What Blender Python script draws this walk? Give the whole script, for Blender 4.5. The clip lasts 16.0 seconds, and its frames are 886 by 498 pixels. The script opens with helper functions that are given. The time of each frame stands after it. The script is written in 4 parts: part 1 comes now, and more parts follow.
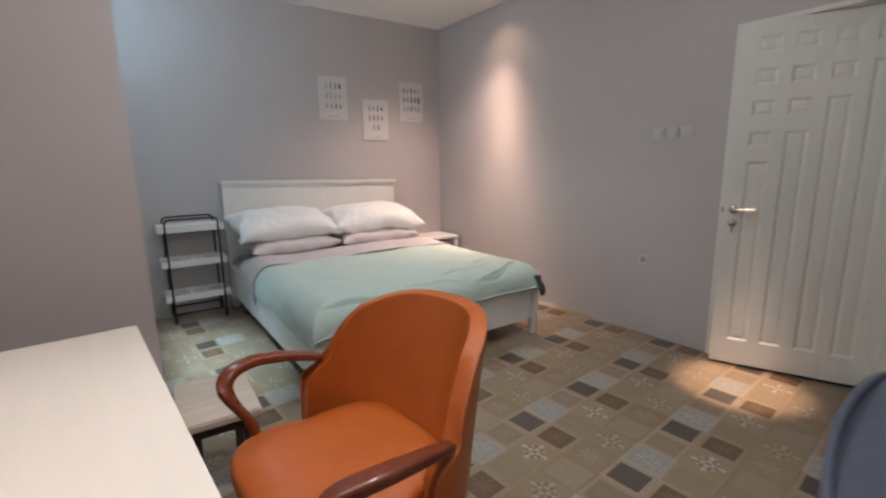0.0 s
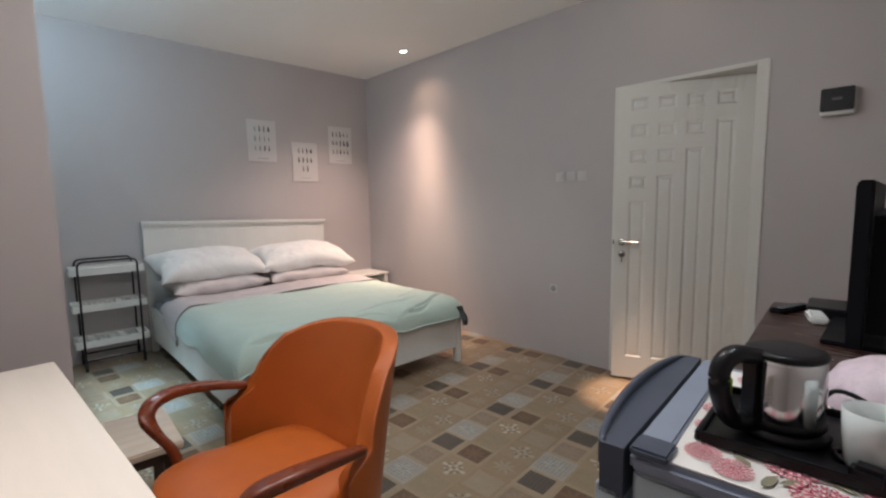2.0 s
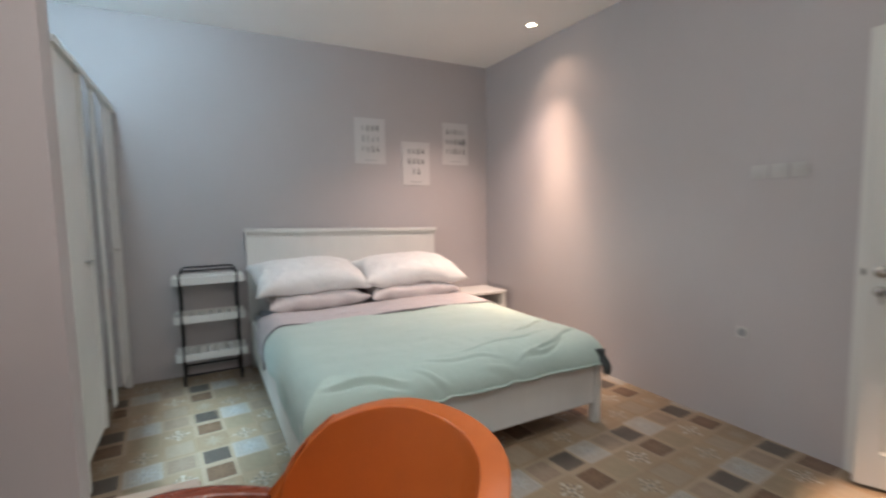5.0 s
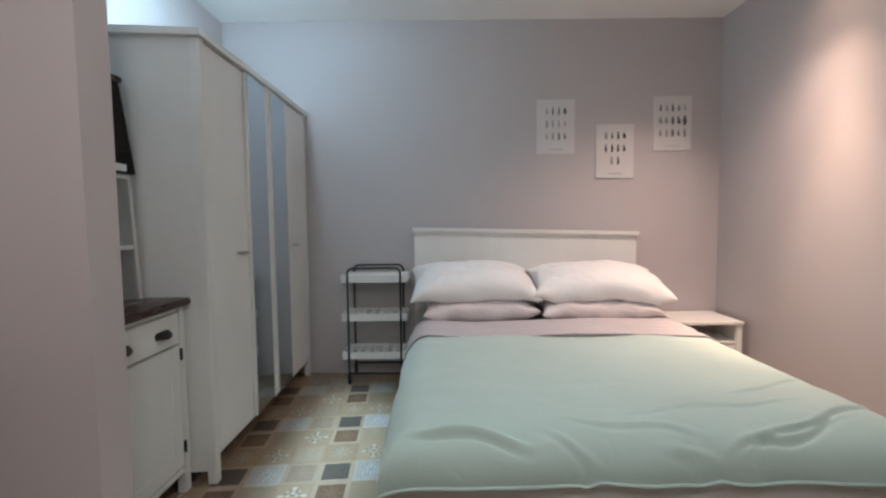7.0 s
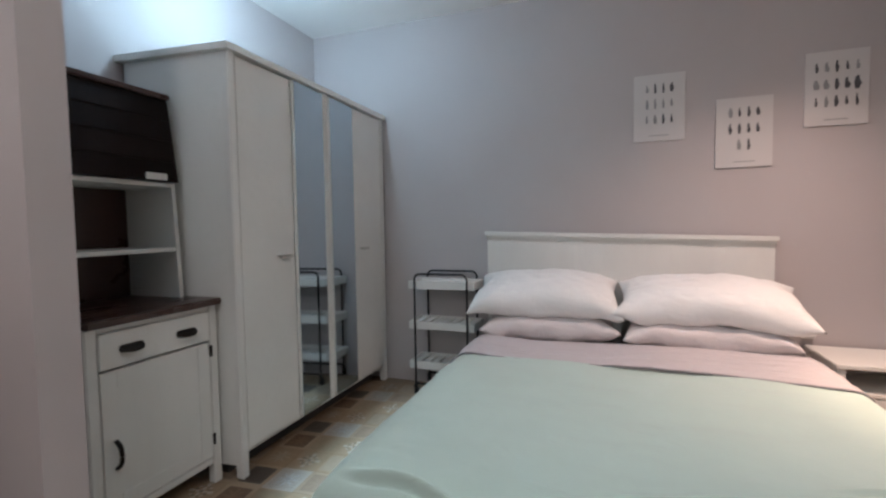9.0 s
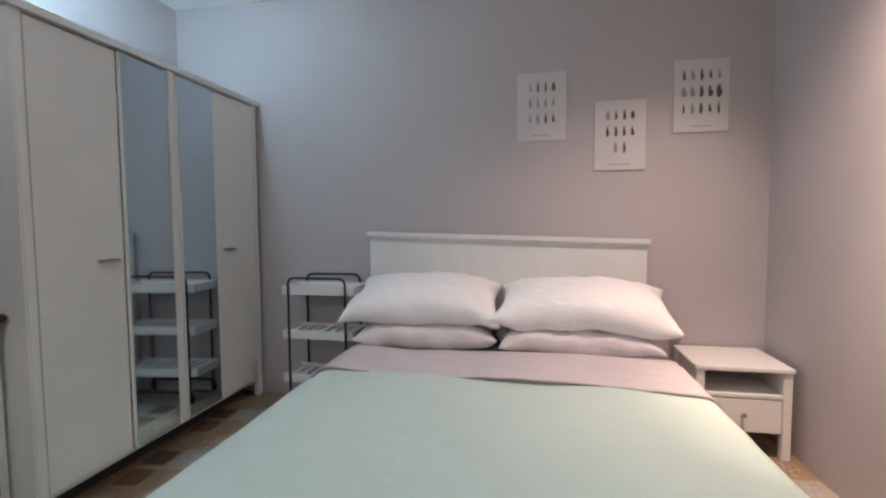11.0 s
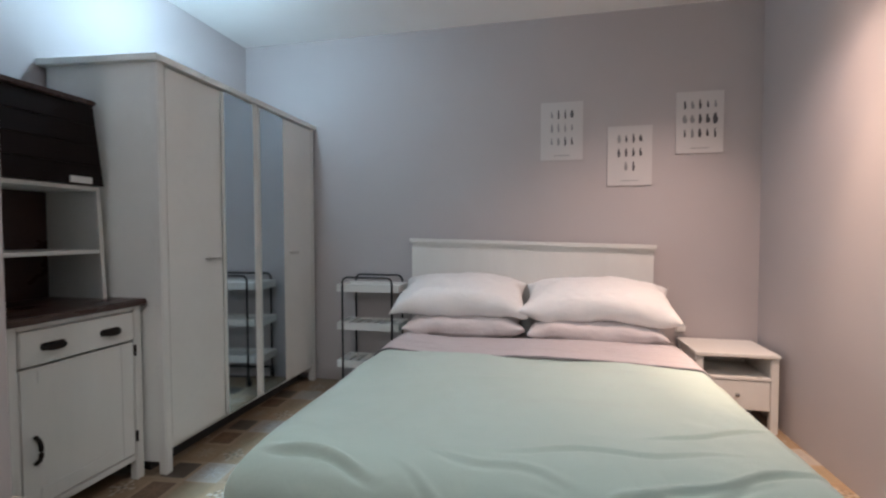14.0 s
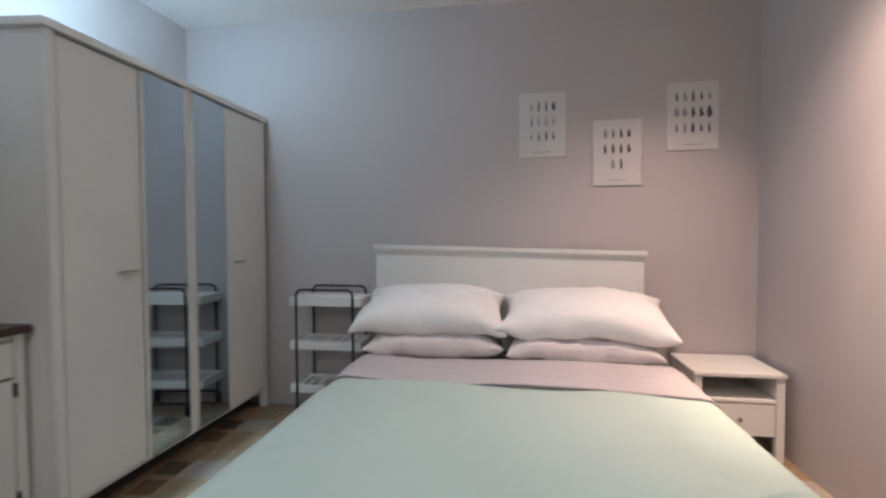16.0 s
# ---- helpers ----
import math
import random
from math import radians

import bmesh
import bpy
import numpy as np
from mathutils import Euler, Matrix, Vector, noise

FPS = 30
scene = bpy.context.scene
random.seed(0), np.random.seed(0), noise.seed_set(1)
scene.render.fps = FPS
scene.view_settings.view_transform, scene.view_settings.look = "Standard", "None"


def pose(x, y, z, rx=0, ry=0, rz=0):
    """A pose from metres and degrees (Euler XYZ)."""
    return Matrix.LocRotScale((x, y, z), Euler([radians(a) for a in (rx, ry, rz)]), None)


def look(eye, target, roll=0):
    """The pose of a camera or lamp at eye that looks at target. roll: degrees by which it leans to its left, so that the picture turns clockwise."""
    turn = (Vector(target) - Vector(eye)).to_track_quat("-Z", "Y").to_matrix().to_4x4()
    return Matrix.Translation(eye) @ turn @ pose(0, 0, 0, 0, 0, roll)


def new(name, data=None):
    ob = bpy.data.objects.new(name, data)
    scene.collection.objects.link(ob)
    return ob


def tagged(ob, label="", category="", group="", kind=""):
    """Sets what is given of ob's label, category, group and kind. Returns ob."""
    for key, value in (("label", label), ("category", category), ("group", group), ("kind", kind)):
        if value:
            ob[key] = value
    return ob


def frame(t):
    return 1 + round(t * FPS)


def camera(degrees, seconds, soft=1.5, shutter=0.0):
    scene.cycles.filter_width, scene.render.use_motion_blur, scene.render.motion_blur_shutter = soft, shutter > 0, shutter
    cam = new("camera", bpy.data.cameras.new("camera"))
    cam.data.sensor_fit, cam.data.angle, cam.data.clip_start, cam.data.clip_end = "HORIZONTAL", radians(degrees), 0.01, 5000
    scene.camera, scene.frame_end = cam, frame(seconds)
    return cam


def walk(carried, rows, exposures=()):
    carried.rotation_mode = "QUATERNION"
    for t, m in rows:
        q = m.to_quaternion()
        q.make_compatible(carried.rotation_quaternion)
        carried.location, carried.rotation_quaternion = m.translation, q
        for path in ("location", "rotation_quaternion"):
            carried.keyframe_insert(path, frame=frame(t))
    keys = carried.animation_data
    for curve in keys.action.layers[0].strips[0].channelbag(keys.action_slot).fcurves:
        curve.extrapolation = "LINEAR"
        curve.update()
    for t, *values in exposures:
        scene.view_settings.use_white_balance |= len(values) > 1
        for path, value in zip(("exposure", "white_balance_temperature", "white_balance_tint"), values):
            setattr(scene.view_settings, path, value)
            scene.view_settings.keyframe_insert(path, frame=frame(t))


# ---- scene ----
cam = camera(88.6, 16.0, soft=2.3, shutter=0.5)
PATH = [
    (0, (0.185, -0.016, 1.277), (1.314, 1.59, 0.896), -0.8),
    (0.5, (0.169, -0.083, 1.27), (1.418, 1.436, 0.91), -1.0),
    (1, (0.16, -0.15, 1.28), (1.471, 1.32, 0.932), -1.3),
    (1.5, (0.137, -0.19, 1.288), (1.494, 1.253, 1.011), -0.9),
    (2, (0.121, -0.231, 1.278), (1.483, 1.218, 1.062), -0.9),
    (2.5, (0.112, -0.256, 1.267), (1.475, 1.196, 1.082), -1.0),
    (3, (0.121, -0.253, 1.266), (1.474, 1.21, 1.096), -1.2),
    (3.5, (0.176, -0.197, 1.258), (1.515, 1.279, 1.094), -1.2),
    (4, (0.278, -0.056, 1.251), (1.604, 1.433, 1.086), -1.0),
    (4.5, (0.411, 0.165, 1.277), (1.69, 1.693, 1.101), -0.8),
    (5, (0.59, 0.371, 1.272), (1.525, 2.13, 1.094), -0.9),
    (7.5, (1.207, 0.977, 1.185), (1.036, 2.966, 1.058), -0.7),
    (8, (1.304, 1.11, 1.187), (0.91, 3.068, 1.073), -1.0),
    (8.5, (1.49, 1.194, 1.195), (0.874, 3.094, 1.086), -1.1),
    (9, (1.689, 1.226, 1.18), (1.005, 3.102, 1.078), -0.9),
    (9.5, (1.816, 1.328, 1.174), (1.145, 3.209, 1.059), -0.7),
    (10, (1.922, 1.469, 1.2), (1.501, 3.419, 1.058), -0.5),
    (12.5, (1.913, 1.511, 1.195), (1.547, 3.475, 1.113), -0.2),
    (13, (1.952, 1.28, 1.166), (1.576, 3.243, 1.092), -0.2),
    (13.5, (1.937, 1.14, 1.178), (1.533, 3.097, 1.105), -0.1),
    (14, (1.857, 1.028, 1.176), (1.427, 2.98, 1.104), -0.1),
    (14.5, (1.823, 0.967, 1.165), (1.372, 2.915, 1.107), -0.2),
    (15, (1.807, 0.985, 1.168), (1.356, 2.933, 1.113), -0.3),
    (15.5, (1.801, 1.154, 1.171), (1.351, 3.102, 1.114), -0.4),
    (16, (1.829, 1.395, 1.196), (1.503, 3.367, 1.134), -0.3),
]
walk(cam, [(t, look(eye, target, roll)) for t, eye, target, roll in PATH], exposures=((0.0, 0.06, 6420, 9), (1.0, 0.07, 6380, 8), (4.2, 0.13, 6420, 7), (5.0, 0.22, 6350, 7), (7.5, 0.02, 6300, 9), (8.5, -0.06, 6250, 10), (9.5, -0.03, 6250, 10), (14.0, -0.08, 6250, 10), (16.0, -0.05, 6280, 10)))

import collections

# ---- light ----
world = bpy.data.worlds.new("world")
scene.world = world
world.use_nodes = True
world.node_tree.nodes["Background"].inputs[0].default_value = (0.6, 0.7, 0.8, 1)
world.node_tree.nodes["Background"].inputs[1].default_value = 0.02
COOL, WARM, NEUTRAL = (0.54, 0.80, 1.0), (1.0, 0.66, 0.47), (1.0, 0.90, 0.83)


def lamp(name, kind, place, power, colour, target=None, size=0.05, cone=80, blend=0.6):
    data = bpy.data.lights.new(name, kind)
    data.energy, data.color = power, colour
    if kind == "AREA":
        data.size = size
    else:
        data.shadow_soft_size = size
    if kind == "SPOT":
        data.spot_size, data.spot_blend = radians(cone), blend
    ob = new(name, data)
    ob.matrix_world = look(place, target or (place[0], place[1], 0))
    return ob


lamp("cool_bulb_light", "POINT", (0.025, 3.15, 2.575), 19, COOL, size=0.04)
lamp("cool_bulb_beam", "SPOT", (0.025, 3.15, 2.57), 620, COOL, size=0.045, cone=50, blend=1.0)
lamp("downlight_bed", "SPOT", (2.943, 3.276, 2.66), 12, WARM, size=0.03, cone=128, blend=1.0)
lamp("downlight_bed_beam", "SPOT", (2.943, 3.276, 2.658), 95, WARM, size=0.03, cone=66, blend=1.0)
lamp("downlight_bed_core", "SPOT", (2.943, 3.276, 2.654), 240, WARM, (3.01, 3.276, 0), size=0.04, cone=40, blend=1.0)
# extra spot added at the downlight, tilted to brighten bed and head wall
lamp("bed_fill_spot", "SPOT", (2.943, 3.276, 2.656), 120, (1.0, 0.70, 0.59), (2.40, 3.75, 0.35), size=0.05, cone=92, blend=1.0)
lamp("downlight_door", "SPOT", (2.93, 0.98, 2.66), 560, WARM, size=0.03, cone=17, blend=0.8)
# unseen spot added to brighten the duvet and the floor before it
lamp("bed_foot_fill", "SPOT", (1.75, 1.62, 2.66), 46, (0.95, 0.97, 1.0), (1.80, 2.45, 0), size=0.03, cone=105, blend=1.0)
lamp("downlight_desk", "SPOT", (0.0, 0.75, 2.66), 80, (1.0, 0.90, 0.84), size=0.03, cone=76, blend=1.0)
# no known lamp here: a fill spot added to lift the fridge corner
lamp("fridge_fill_spot", "SPOT", (1.15, 0.20, 2.66), 38, (0.88, 0.94, 1.0), size=0.03, cone=100, blend=1.0)
# invented lamp out of view, added as fill for walls and ceiling
lamp("room_fill_light", "POINT", (0.95, 0.90, 2.10), 25, (1.0, 0.945, 0.92), size=0.06)

# ---- materials ----


def nodes_of(name):
    m = bpy.data.materials.new(name)
    m.use_nodes = True
    return m, m.node_tree.nodes, m.node_tree.links, m.node_tree.nodes["Principled BSDF"]


def mix(nt, links, kind, a, b, fac):
    n = nt.new("ShaderNodeMix")
    n.data_type, n.blend_type = "RGBA", kind
    for sock, v in ((n.inputs[0], fac), (n.inputs[6], a), (n.inputs[7], b)):
        if isinstance(v, (tuple, float, int)):
            sock.default_value = v if not isinstance(v, tuple) else (*v[:3], 1)
        else:
            links.new(v, sock)
    return n.outputs[2]


def ramp(nt, links, source, lo, hi):
    n = nt.new("ShaderNodeMapRange")
    n.inputs[1].default_value, n.inputs[2].default_value = lo, hi
    links.new(source, n.inputs[0])
    return n.outputs[0]


def math_node(nt, links, op, a, b=None, c=None):
    n = nt.new("ShaderNodeMath")
    n.operation = op
    for k, v in enumerate((a, b, c)):
        if v is None:
            continue
        if isinstance(v, (int, float)):
            n.inputs[k].default_value = v
        else:
            links.new(v, n.inputs[k])
    return n.outputs[0]


def noise_at(nt, links, vector, scale, detail=4.0, rough=0.6):
    n = nt.new("ShaderNodeTexNoise")
    n.inputs["Scale"].default_value, n.inputs["Detail"].default_value, n.inputs["Roughness"].default_value = scale, detail, rough
    links.new(vector, n.inputs["Vector"])
    return n.outputs[0]


def surface(name, colour, rough=0.5, metal=0.0, dark=0.85, big=1.2, fine=60.0, bump=0.05, stretch=None, coat=0.0, sheen=0.0, grain=0.0, crease=0.0):
    """A plain surface with broad stains, fine grain and relief. dark: the colour's factor in the stains."""
    m, nt, links, b = nodes_of(name)
    co = nt.new("ShaderNodeTexCoord").outputs["Object"]
    if stretch:
        mp = nt.new("ShaderNodeMapping")
        mp.inputs["Scale"].default_value = stretch
        links.new(co, mp.inputs["Vector"])
        co = mp.outputs[0]
    large = ramp(nt, links, noise_at(nt, links, co, big), 0.35, 0.7)
    small = noise_at(nt, links, co, fine, 6.0, 0.7)
    c = mix(nt, links, "MIX", colour, tuple(v * dark for v in colour), large)
    c = mix(nt, links, "MIX", c, tuple(v * (dark - grain) for v in colour), ramp(nt, links, small, 0.5, 0.85))
    links.new(c, b.inputs["Base Color"])
    r = nt.new("ShaderNodeMapRange")
    r.inputs[3].default_value, r.inputs[4].default_value = max(rough - 0.06, 0.02), min(rough + 0.08, 1)
    links.new(large, r.inputs[0])
    links.new(r.outputs[0], b.inputs["Roughness"])
    b.inputs["Metallic"].default_value = metal
    b.inputs["Coat Weight"].default_value = coat
    b.inputs["Sheen Weight"].default_value = sheen
    if bump:
        bp = nt.new("ShaderNodeBump")
        bp.inputs["Strength"].default_value, bp.inputs["Distance"].default_value = bump, 0.004
        links.new(small, bp.inputs["Height"])
        links.new(bp.outputs[0], b.inputs["Normal"])
        if crease:
            cr = nt.new("ShaderNodeTexNoise")
            cr.inputs["Scale"].default_value, cr.inputs["Detail"].default_value, cr.inputs["Distortion"].default_value = 7.0, 3.0, 1.4
            links.new(co, cr.inputs["Vector"])
            fold = math_node(nt, links, "ABSOLUTE", math_node(nt, links, "SUBTRACT", cr.outputs[0], 0.5))
            b2 = nt.new("ShaderNodeBump")
            b2.inputs["Strength"].default_value, b2.inputs["Distance"].default_value = crease, 0.03
            links.new(fold, b2.inputs["Height"])
            links.new(b2.outputs[0], bp.inputs["Normal"])
    return m


def glow(name, colour, strength):
    m, nt, links, b = nodes_of(name)
    b.inputs["Emission Color"].default_value = (*colour, 1)
    b.inputs["Emission Strength"].default_value = strength
    return m


WALL = surface("wall_paint", (0.50, 0.465, 0.465), 0.62, dark=0.95, big=0.9, fine=220, bump=0.10)
CEIL = surface("ceiling_paint", (0.88, 0.88, 0.87), 0.8, dark=0.96, big=0.8, fine=200, bump=0.05)
WHITE = surface("white_lacquer", (0.78, 0.78, 0.75), 0.38, dark=0.94, big=2.5, fine=30, bump=0.02)
WHITE_WORN = surface("white_painted_wood", (0.74, 0.74, 0.71), 0.42, dark=0.93, big=3, fine=25, bump=0.05, stretch=(1, 1, 0.2))
DOORWHITE = surface("door_gloss_paint", (0.76, 0.75, 0.71), 0.30, dark=0.95, big=2, fine=18, bump=0.05, stretch=(1, 1, 0.3), coat=0.12)
FRAMEWHITE = surface("door_frame_paint", (0.74, 0.73, 0.69), 0.62, dark=0.95, big=2, fine=18, bump=0.04, stretch=(1, 1, 0.3))
FRAMEWHITE.node_tree.nodes["Principled BSDF"].inputs["Specular IOR Level"].default_value = 0.2
BROWN = surface("dark_walnut", (0.055, 0.026, 0.019), 0.3, dark=0.6, big=3, fine=26, bump=0.06, stretch=(6, 0.7, 1))
BROWN_DEEP = surface("dark_walnut_panel", (0.010, 0.005, 0.004), 0.34, dark=0.6, big=3, fine=26, bump=0.05, stretch=(1, 0.6, 6))
BROWN_DEEP.node_tree.nodes["Principled BSDF"].inputs["Specular IOR Level"].default_value = 0.12
BLACKM = surface("black_metal", (0.02, 0.021, 0.022), 0.4, metal=0.3, dark=0.8, big=6, fine=90, bump=0.04)
BLACKP = surface("black_plastic", (0.007, 0.007, 0.009), 0.34, dark=0.8, big=5, fine=120, bump=0.05)
BLACKP.node_tree.nodes["Principled BSDF"].inputs["Specular IOR Level"].default_value = 0.3
STEEL = surface("brushed_steel", (0.66, 0.66, 0.66), 0.12, metal=1.0, dark=0.95, big=4, fine=60, bump=0.015, stretch=(0.4, 0.4, 14))
CHROME = surface("chrome", (0.6, 0.59, 0.57), 0.18, metal=1.0, dark=0.9, big=20, fine=90, bump=0.02)
SATIN = surface("satin_steel", (0.62, 0.61, 0.58), 0.42, metal=0.6, dark=0.92, big=20, fine=90, bump=0.02)
SWITCH = surface("off_white_plastic", (0.60, 0.58, 0.56), 0.4, dark=0.96, big=8, fine=120, bump=0.0)
TVBLACK = surface("dull_black_plastic", (0.005, 0.005, 0.007), 0.5, dark=0.8, big=5, fine=160, bump=0.05)
TVBLACK.node_tree.nodes["Principled BSDF"].inputs["Specular IOR Level"].default_value = 0.15
BRONZE = surface("oiled_bronze", (0.03, 0.024, 0.02), 0.35, metal=0.7, dark=0.7, big=20, fine=90, bump=0.05)
MIRROR = surface("mirror_glass", (0.62, 0.70, 0.75), 0.02, metal=1.0, dark=0.985, big=1.5, fine=40, bump=0.0)
DUVET = surface("mint_cotton", (0.46, 0.575, 0.52), 0.85, dark=0.95, big=2, fine=420, bump=0.25, sheen=0.25, crease=0.16)
SHEET = surface("pink_grey_cotton", (0.51, 0.465, 0.475), 0.85, dark=0.94, big=3, fine=420, bump=0.25, sheen=0.2, crease=0.3)
PILLOW = surface("white_cotton", (0.82, 0.82, 0.81), 0.85, dark=0.96, big=4, fine=380, bump=0.25, sheen=0.2, crease=0.28)
PILLOW_UNDER = surface("pinkish_cotton", (0.66, 0.61, 0.605), 0.85, dark=0.95, big=4, fine=380, bump=0.25, sheen=0.2, crease=0.4)
MATTRESS = surface("grey_mattress_cloth", (0.46, 0.45, 0.47), 0.85, dark=0.92, big=4, fine=300, bump=0.2)
THROW = surface("dark_grey_cloth", (0.09, 0.10, 0.10), 0.9, dark=0.8, big=8, fine=300, bump=0.3)
ORANGE = surface("orange_leather", (0.43, 0.098, 0.014), 0.40, dark=0.86, big=5, fine=190, bump=0.12, grain=0.05)
PIPING = surface("orange_welt", (0.46, 0.12, 0.035), 0.42, dark=0.85, big=9, fine=200, bump=0.1)
REDWOOD = surface("reddish_varnished_wood", (0.17, 0.034, 0.011), 0.30, dark=0.62, big=6, fine=40, bump=0.04, stretch=(1, 4, 4), coat=0.15)
DESKTOP = surface("pale_birch_laminate", (0.72, 0.66, 0.60), 0.42, dark=0.95, big=2, fine=26, bump=0.02, stretch=(6, 0.6, 1))
BENCHW = surface("pale_pine", (0.60, 0.50, 0.41), 0.5, dark=0.85, big=3, fine=28, bump=0.06, stretch=(1, 6, 1))
DARKLEG = surface("dark_bench_leg", (0.05, 0.03, 0.022), 0.4, dark=0.7, big=6, fine=40, bump=0.05)
FRIDGE_TOP = surface("grey_fridge_plastic", (0.25, 0.28, 0.36), 0.42, dark=0.9, big=4, fine=260, bump=0.12)
FRIDGE_CAP = surface("slate_fridge_plastic", (0.062, 0.074, 0.105), 0.38, dark=0.9, big=4, fine=260, bump=0.1)
FRIDGE_BODY = surface("silver_grey_steel_sheet", (0.52, 0.60, 0.68), 0.38, metal=0.08, dark=0.93, big=3, fine=260, bump=0.05)
PAPER = surface("white_print_paper", (0.63, 0.61, 0.60), 0.8, dark=0.97, big=4, fine=300, bump=0.03)
INK = surface("dark_print_ink", (0.10, 0.10, 0.11), 0.8, dark=0.8, big=40, fine=300, bump=0.0)
INKPALE = surface("grey_print_ink", (0.33, 0.33, 0.34), 0.8, dark=0.85, big=40, fine=300, bump=0.0)
PLATE = surface("white_plastic_plate", (0.80, 0.80, 0.78), 0.35, dark=0.97, big=8, fine=120, bump=0.0)
GROUT = surface("floor_bed", (0.26, 0.22, 0.17), 0.8, dark=0.85, big=3, fine=80, bump=0.2)
LAMPGLOW = glow("lamp_glow", (1.0, 0.80, 0.60), 30.0)
BULBGLOW = glow("cool_bulb_glow", (0.75, 0.9, 1.0), 12.0)

# ---- builders ----


def thing(name, label, category, place=(0, 0, 0), turn=0.0, group="", kind=""):
    ob = new(name)
    ob.empty_display_size = 0.1
    ob.matrix_world = pose(*place, 0, 0, turn)
    return tagged(ob, label, category, group, kind)


def part(name, bm, material, parent=None, label="", bevel=0.0, smooth=False, segments=2):
    if bevel:
        bmesh.ops.bevel(bm, geom=[e for e in bm.edges if len(e.link_faces) == 2 and e.calc_face_angle(0) > 0.5], offset=bevel, segments=segments, affect="EDGES", clamp_overlap=True)
    bmesh.ops.recalc_face_normals(bm, faces=bm.faces)
    me = bpy.data.meshes.new(name)
    bm.to_mesh(me)
    bm.free()
    for mm in material if isinstance(material, (list, tuple)) else (material,):
        me.materials.append(mm)
    for p in me.polygons:
        p.use_smooth = smooth
    ob = new(name, me)
    ob.parent = parent
    if label:
        ob["label"] = label
    return ob


def boxes(*list_of):
    """A bmesh of boxes x0, x1, y0, y1, z0, z1."""
    bm = bmesh.new()
    for x0, x1, y0, y1, z0, z1 in list_of:
        m = Matrix.Translation(((x0 + x1) / 2, (y0 + y1) / 2, (z0 + z1) / 2)) @ Matrix.Diagonal((x1 - x0, y1 - y0, z1 - z0, 1))
        bmesh.ops.create_cube(bm, size=1, matrix=m)
    return bm


def prism(outline, lo, hi, axis="z"):
    """An outline of (a, b) pairs pushed from lo to hi along an axis: z: a, b = x, y; y: x, z; x: y, z."""
    bm = bmesh.new()
    put = {"z": lambda a, b, c: (a, b, c), "y": lambda a, b, c: (a, c, b), "x": lambda a, b, c: (c, a, b)}[axis]
    low, high = ([bm.verts.new(put(a, b, c)) for a, b in outline] for c in (lo, hi))
    bm.faces.new(low), bm.faces.new(high[::-1])
    for i in range(len(outline)):
        j = (i + 1) % len(outline)
        bm.faces.new((low[i], low[j], high[j], high[i]))
    return bm


def lathe(profile, n=32, centre=(0, 0)):
    """(radius, z) pairs turned round z."""
    bm = bmesh.new()
    rings = [[bm.verts.new((centre[0] + r * math.cos(a), centre[1] + r * math.sin(a), z)) for a in (2 * math.pi * k / n for k in range(n))] for r, z in profile]
    for a, b in zip(rings, rings[1:]):
        for k in range(n):
            bm.faces.new((a[k], a[(k + 1) % n], b[(k + 1) % n], b[k]))
    if profile[0][0] > 0.0005:
        bm.faces.new(rings[0][::-1])
    if profile[-1][0] > 0.0005:
        bm.faces.new(rings[-1])
    return bm


def tube(points, radius, n=10, flat=1.0, up=(0, 0, 1), widths=None, square=1.0):
    """A round, flattened or squarish bar along points."""
    power = lambda v: math.copysign(abs(v) ** square, v)
    bm = bmesh.new()
    pts = [Vector(p) for p in points]
    rings = []
    for i, p in enumerate(pts):
        d = (pts[min(i + 1, len(pts) - 1)] - pts[max(i - 1, 0)]).normalized()
        u = Vector(up)
        side = d.cross(u)
        side = side.normalized() if side.length > 1e-4 else d.cross(Vector((1, 0, 0.01))).normalized()
        top = side.cross(d).normalized()
        r = radius * (widths[i] if widths else 1)
        rings.append([bm.verts.new(p + side * r * power(math.cos(a)) + top * r * flat * power(math.sin(a))) for a in (2 * math.pi * k / n for k in range(n))])
    for a, b in zip(rings, rings[1:]):
        for k in range(n):
            bm.faces.new((a[k], a[(k + 1) % n], b[(k + 1) % n], b[k]))
    bm.faces.new(rings[0][::-1]), bm.faces.new(rings[-1])
    return bm


def bend(points, n=8):
    """A smooth line through the points."""
    pts = [Vector(p) for p in points]
    out = []
    for i in range(len(pts) - 1):
        a, b, c, d = pts[max(i - 1, 0)], pts[i], pts[i + 1], pts[min(i + 2, len(pts) - 1)]
        for k in range(n):
            t = k / n
            out.append(0.5 * (2 * b + (c - a) * t + (2 * a - 5 * b + 4 * c - d) * t * t + (3 * b - a - 3 * c + d) * t ** 3))
    return out + [pts[-1]]


def sheet(f, nu, nv, closed=False):
    """A skin of f(u, v), u and v from 0 to 1."""
    bm = bmesh.new()
    g = [[bm.verts.new(f(i / nu, j / nv)) for j in range(nv + 1)] for i in range(nu + 1)]
    for i in range(nu):
        for j in range(nv):
            bm.faces.new((g[i][j], g[i + 1][j], g[i + 1][j + 1], g[i][j + 1]))
    return bm


def thick(ob, depth, offset=-1.0):
    m = ob.modifiers.new("thick", "SOLIDIFY")
    m.thickness, m.offset = depth, offset
    return ob


def structure(name, bm, material, label, category, **more):
    return tagged(part(name, bm, material, **more), label, category, kind="structure")


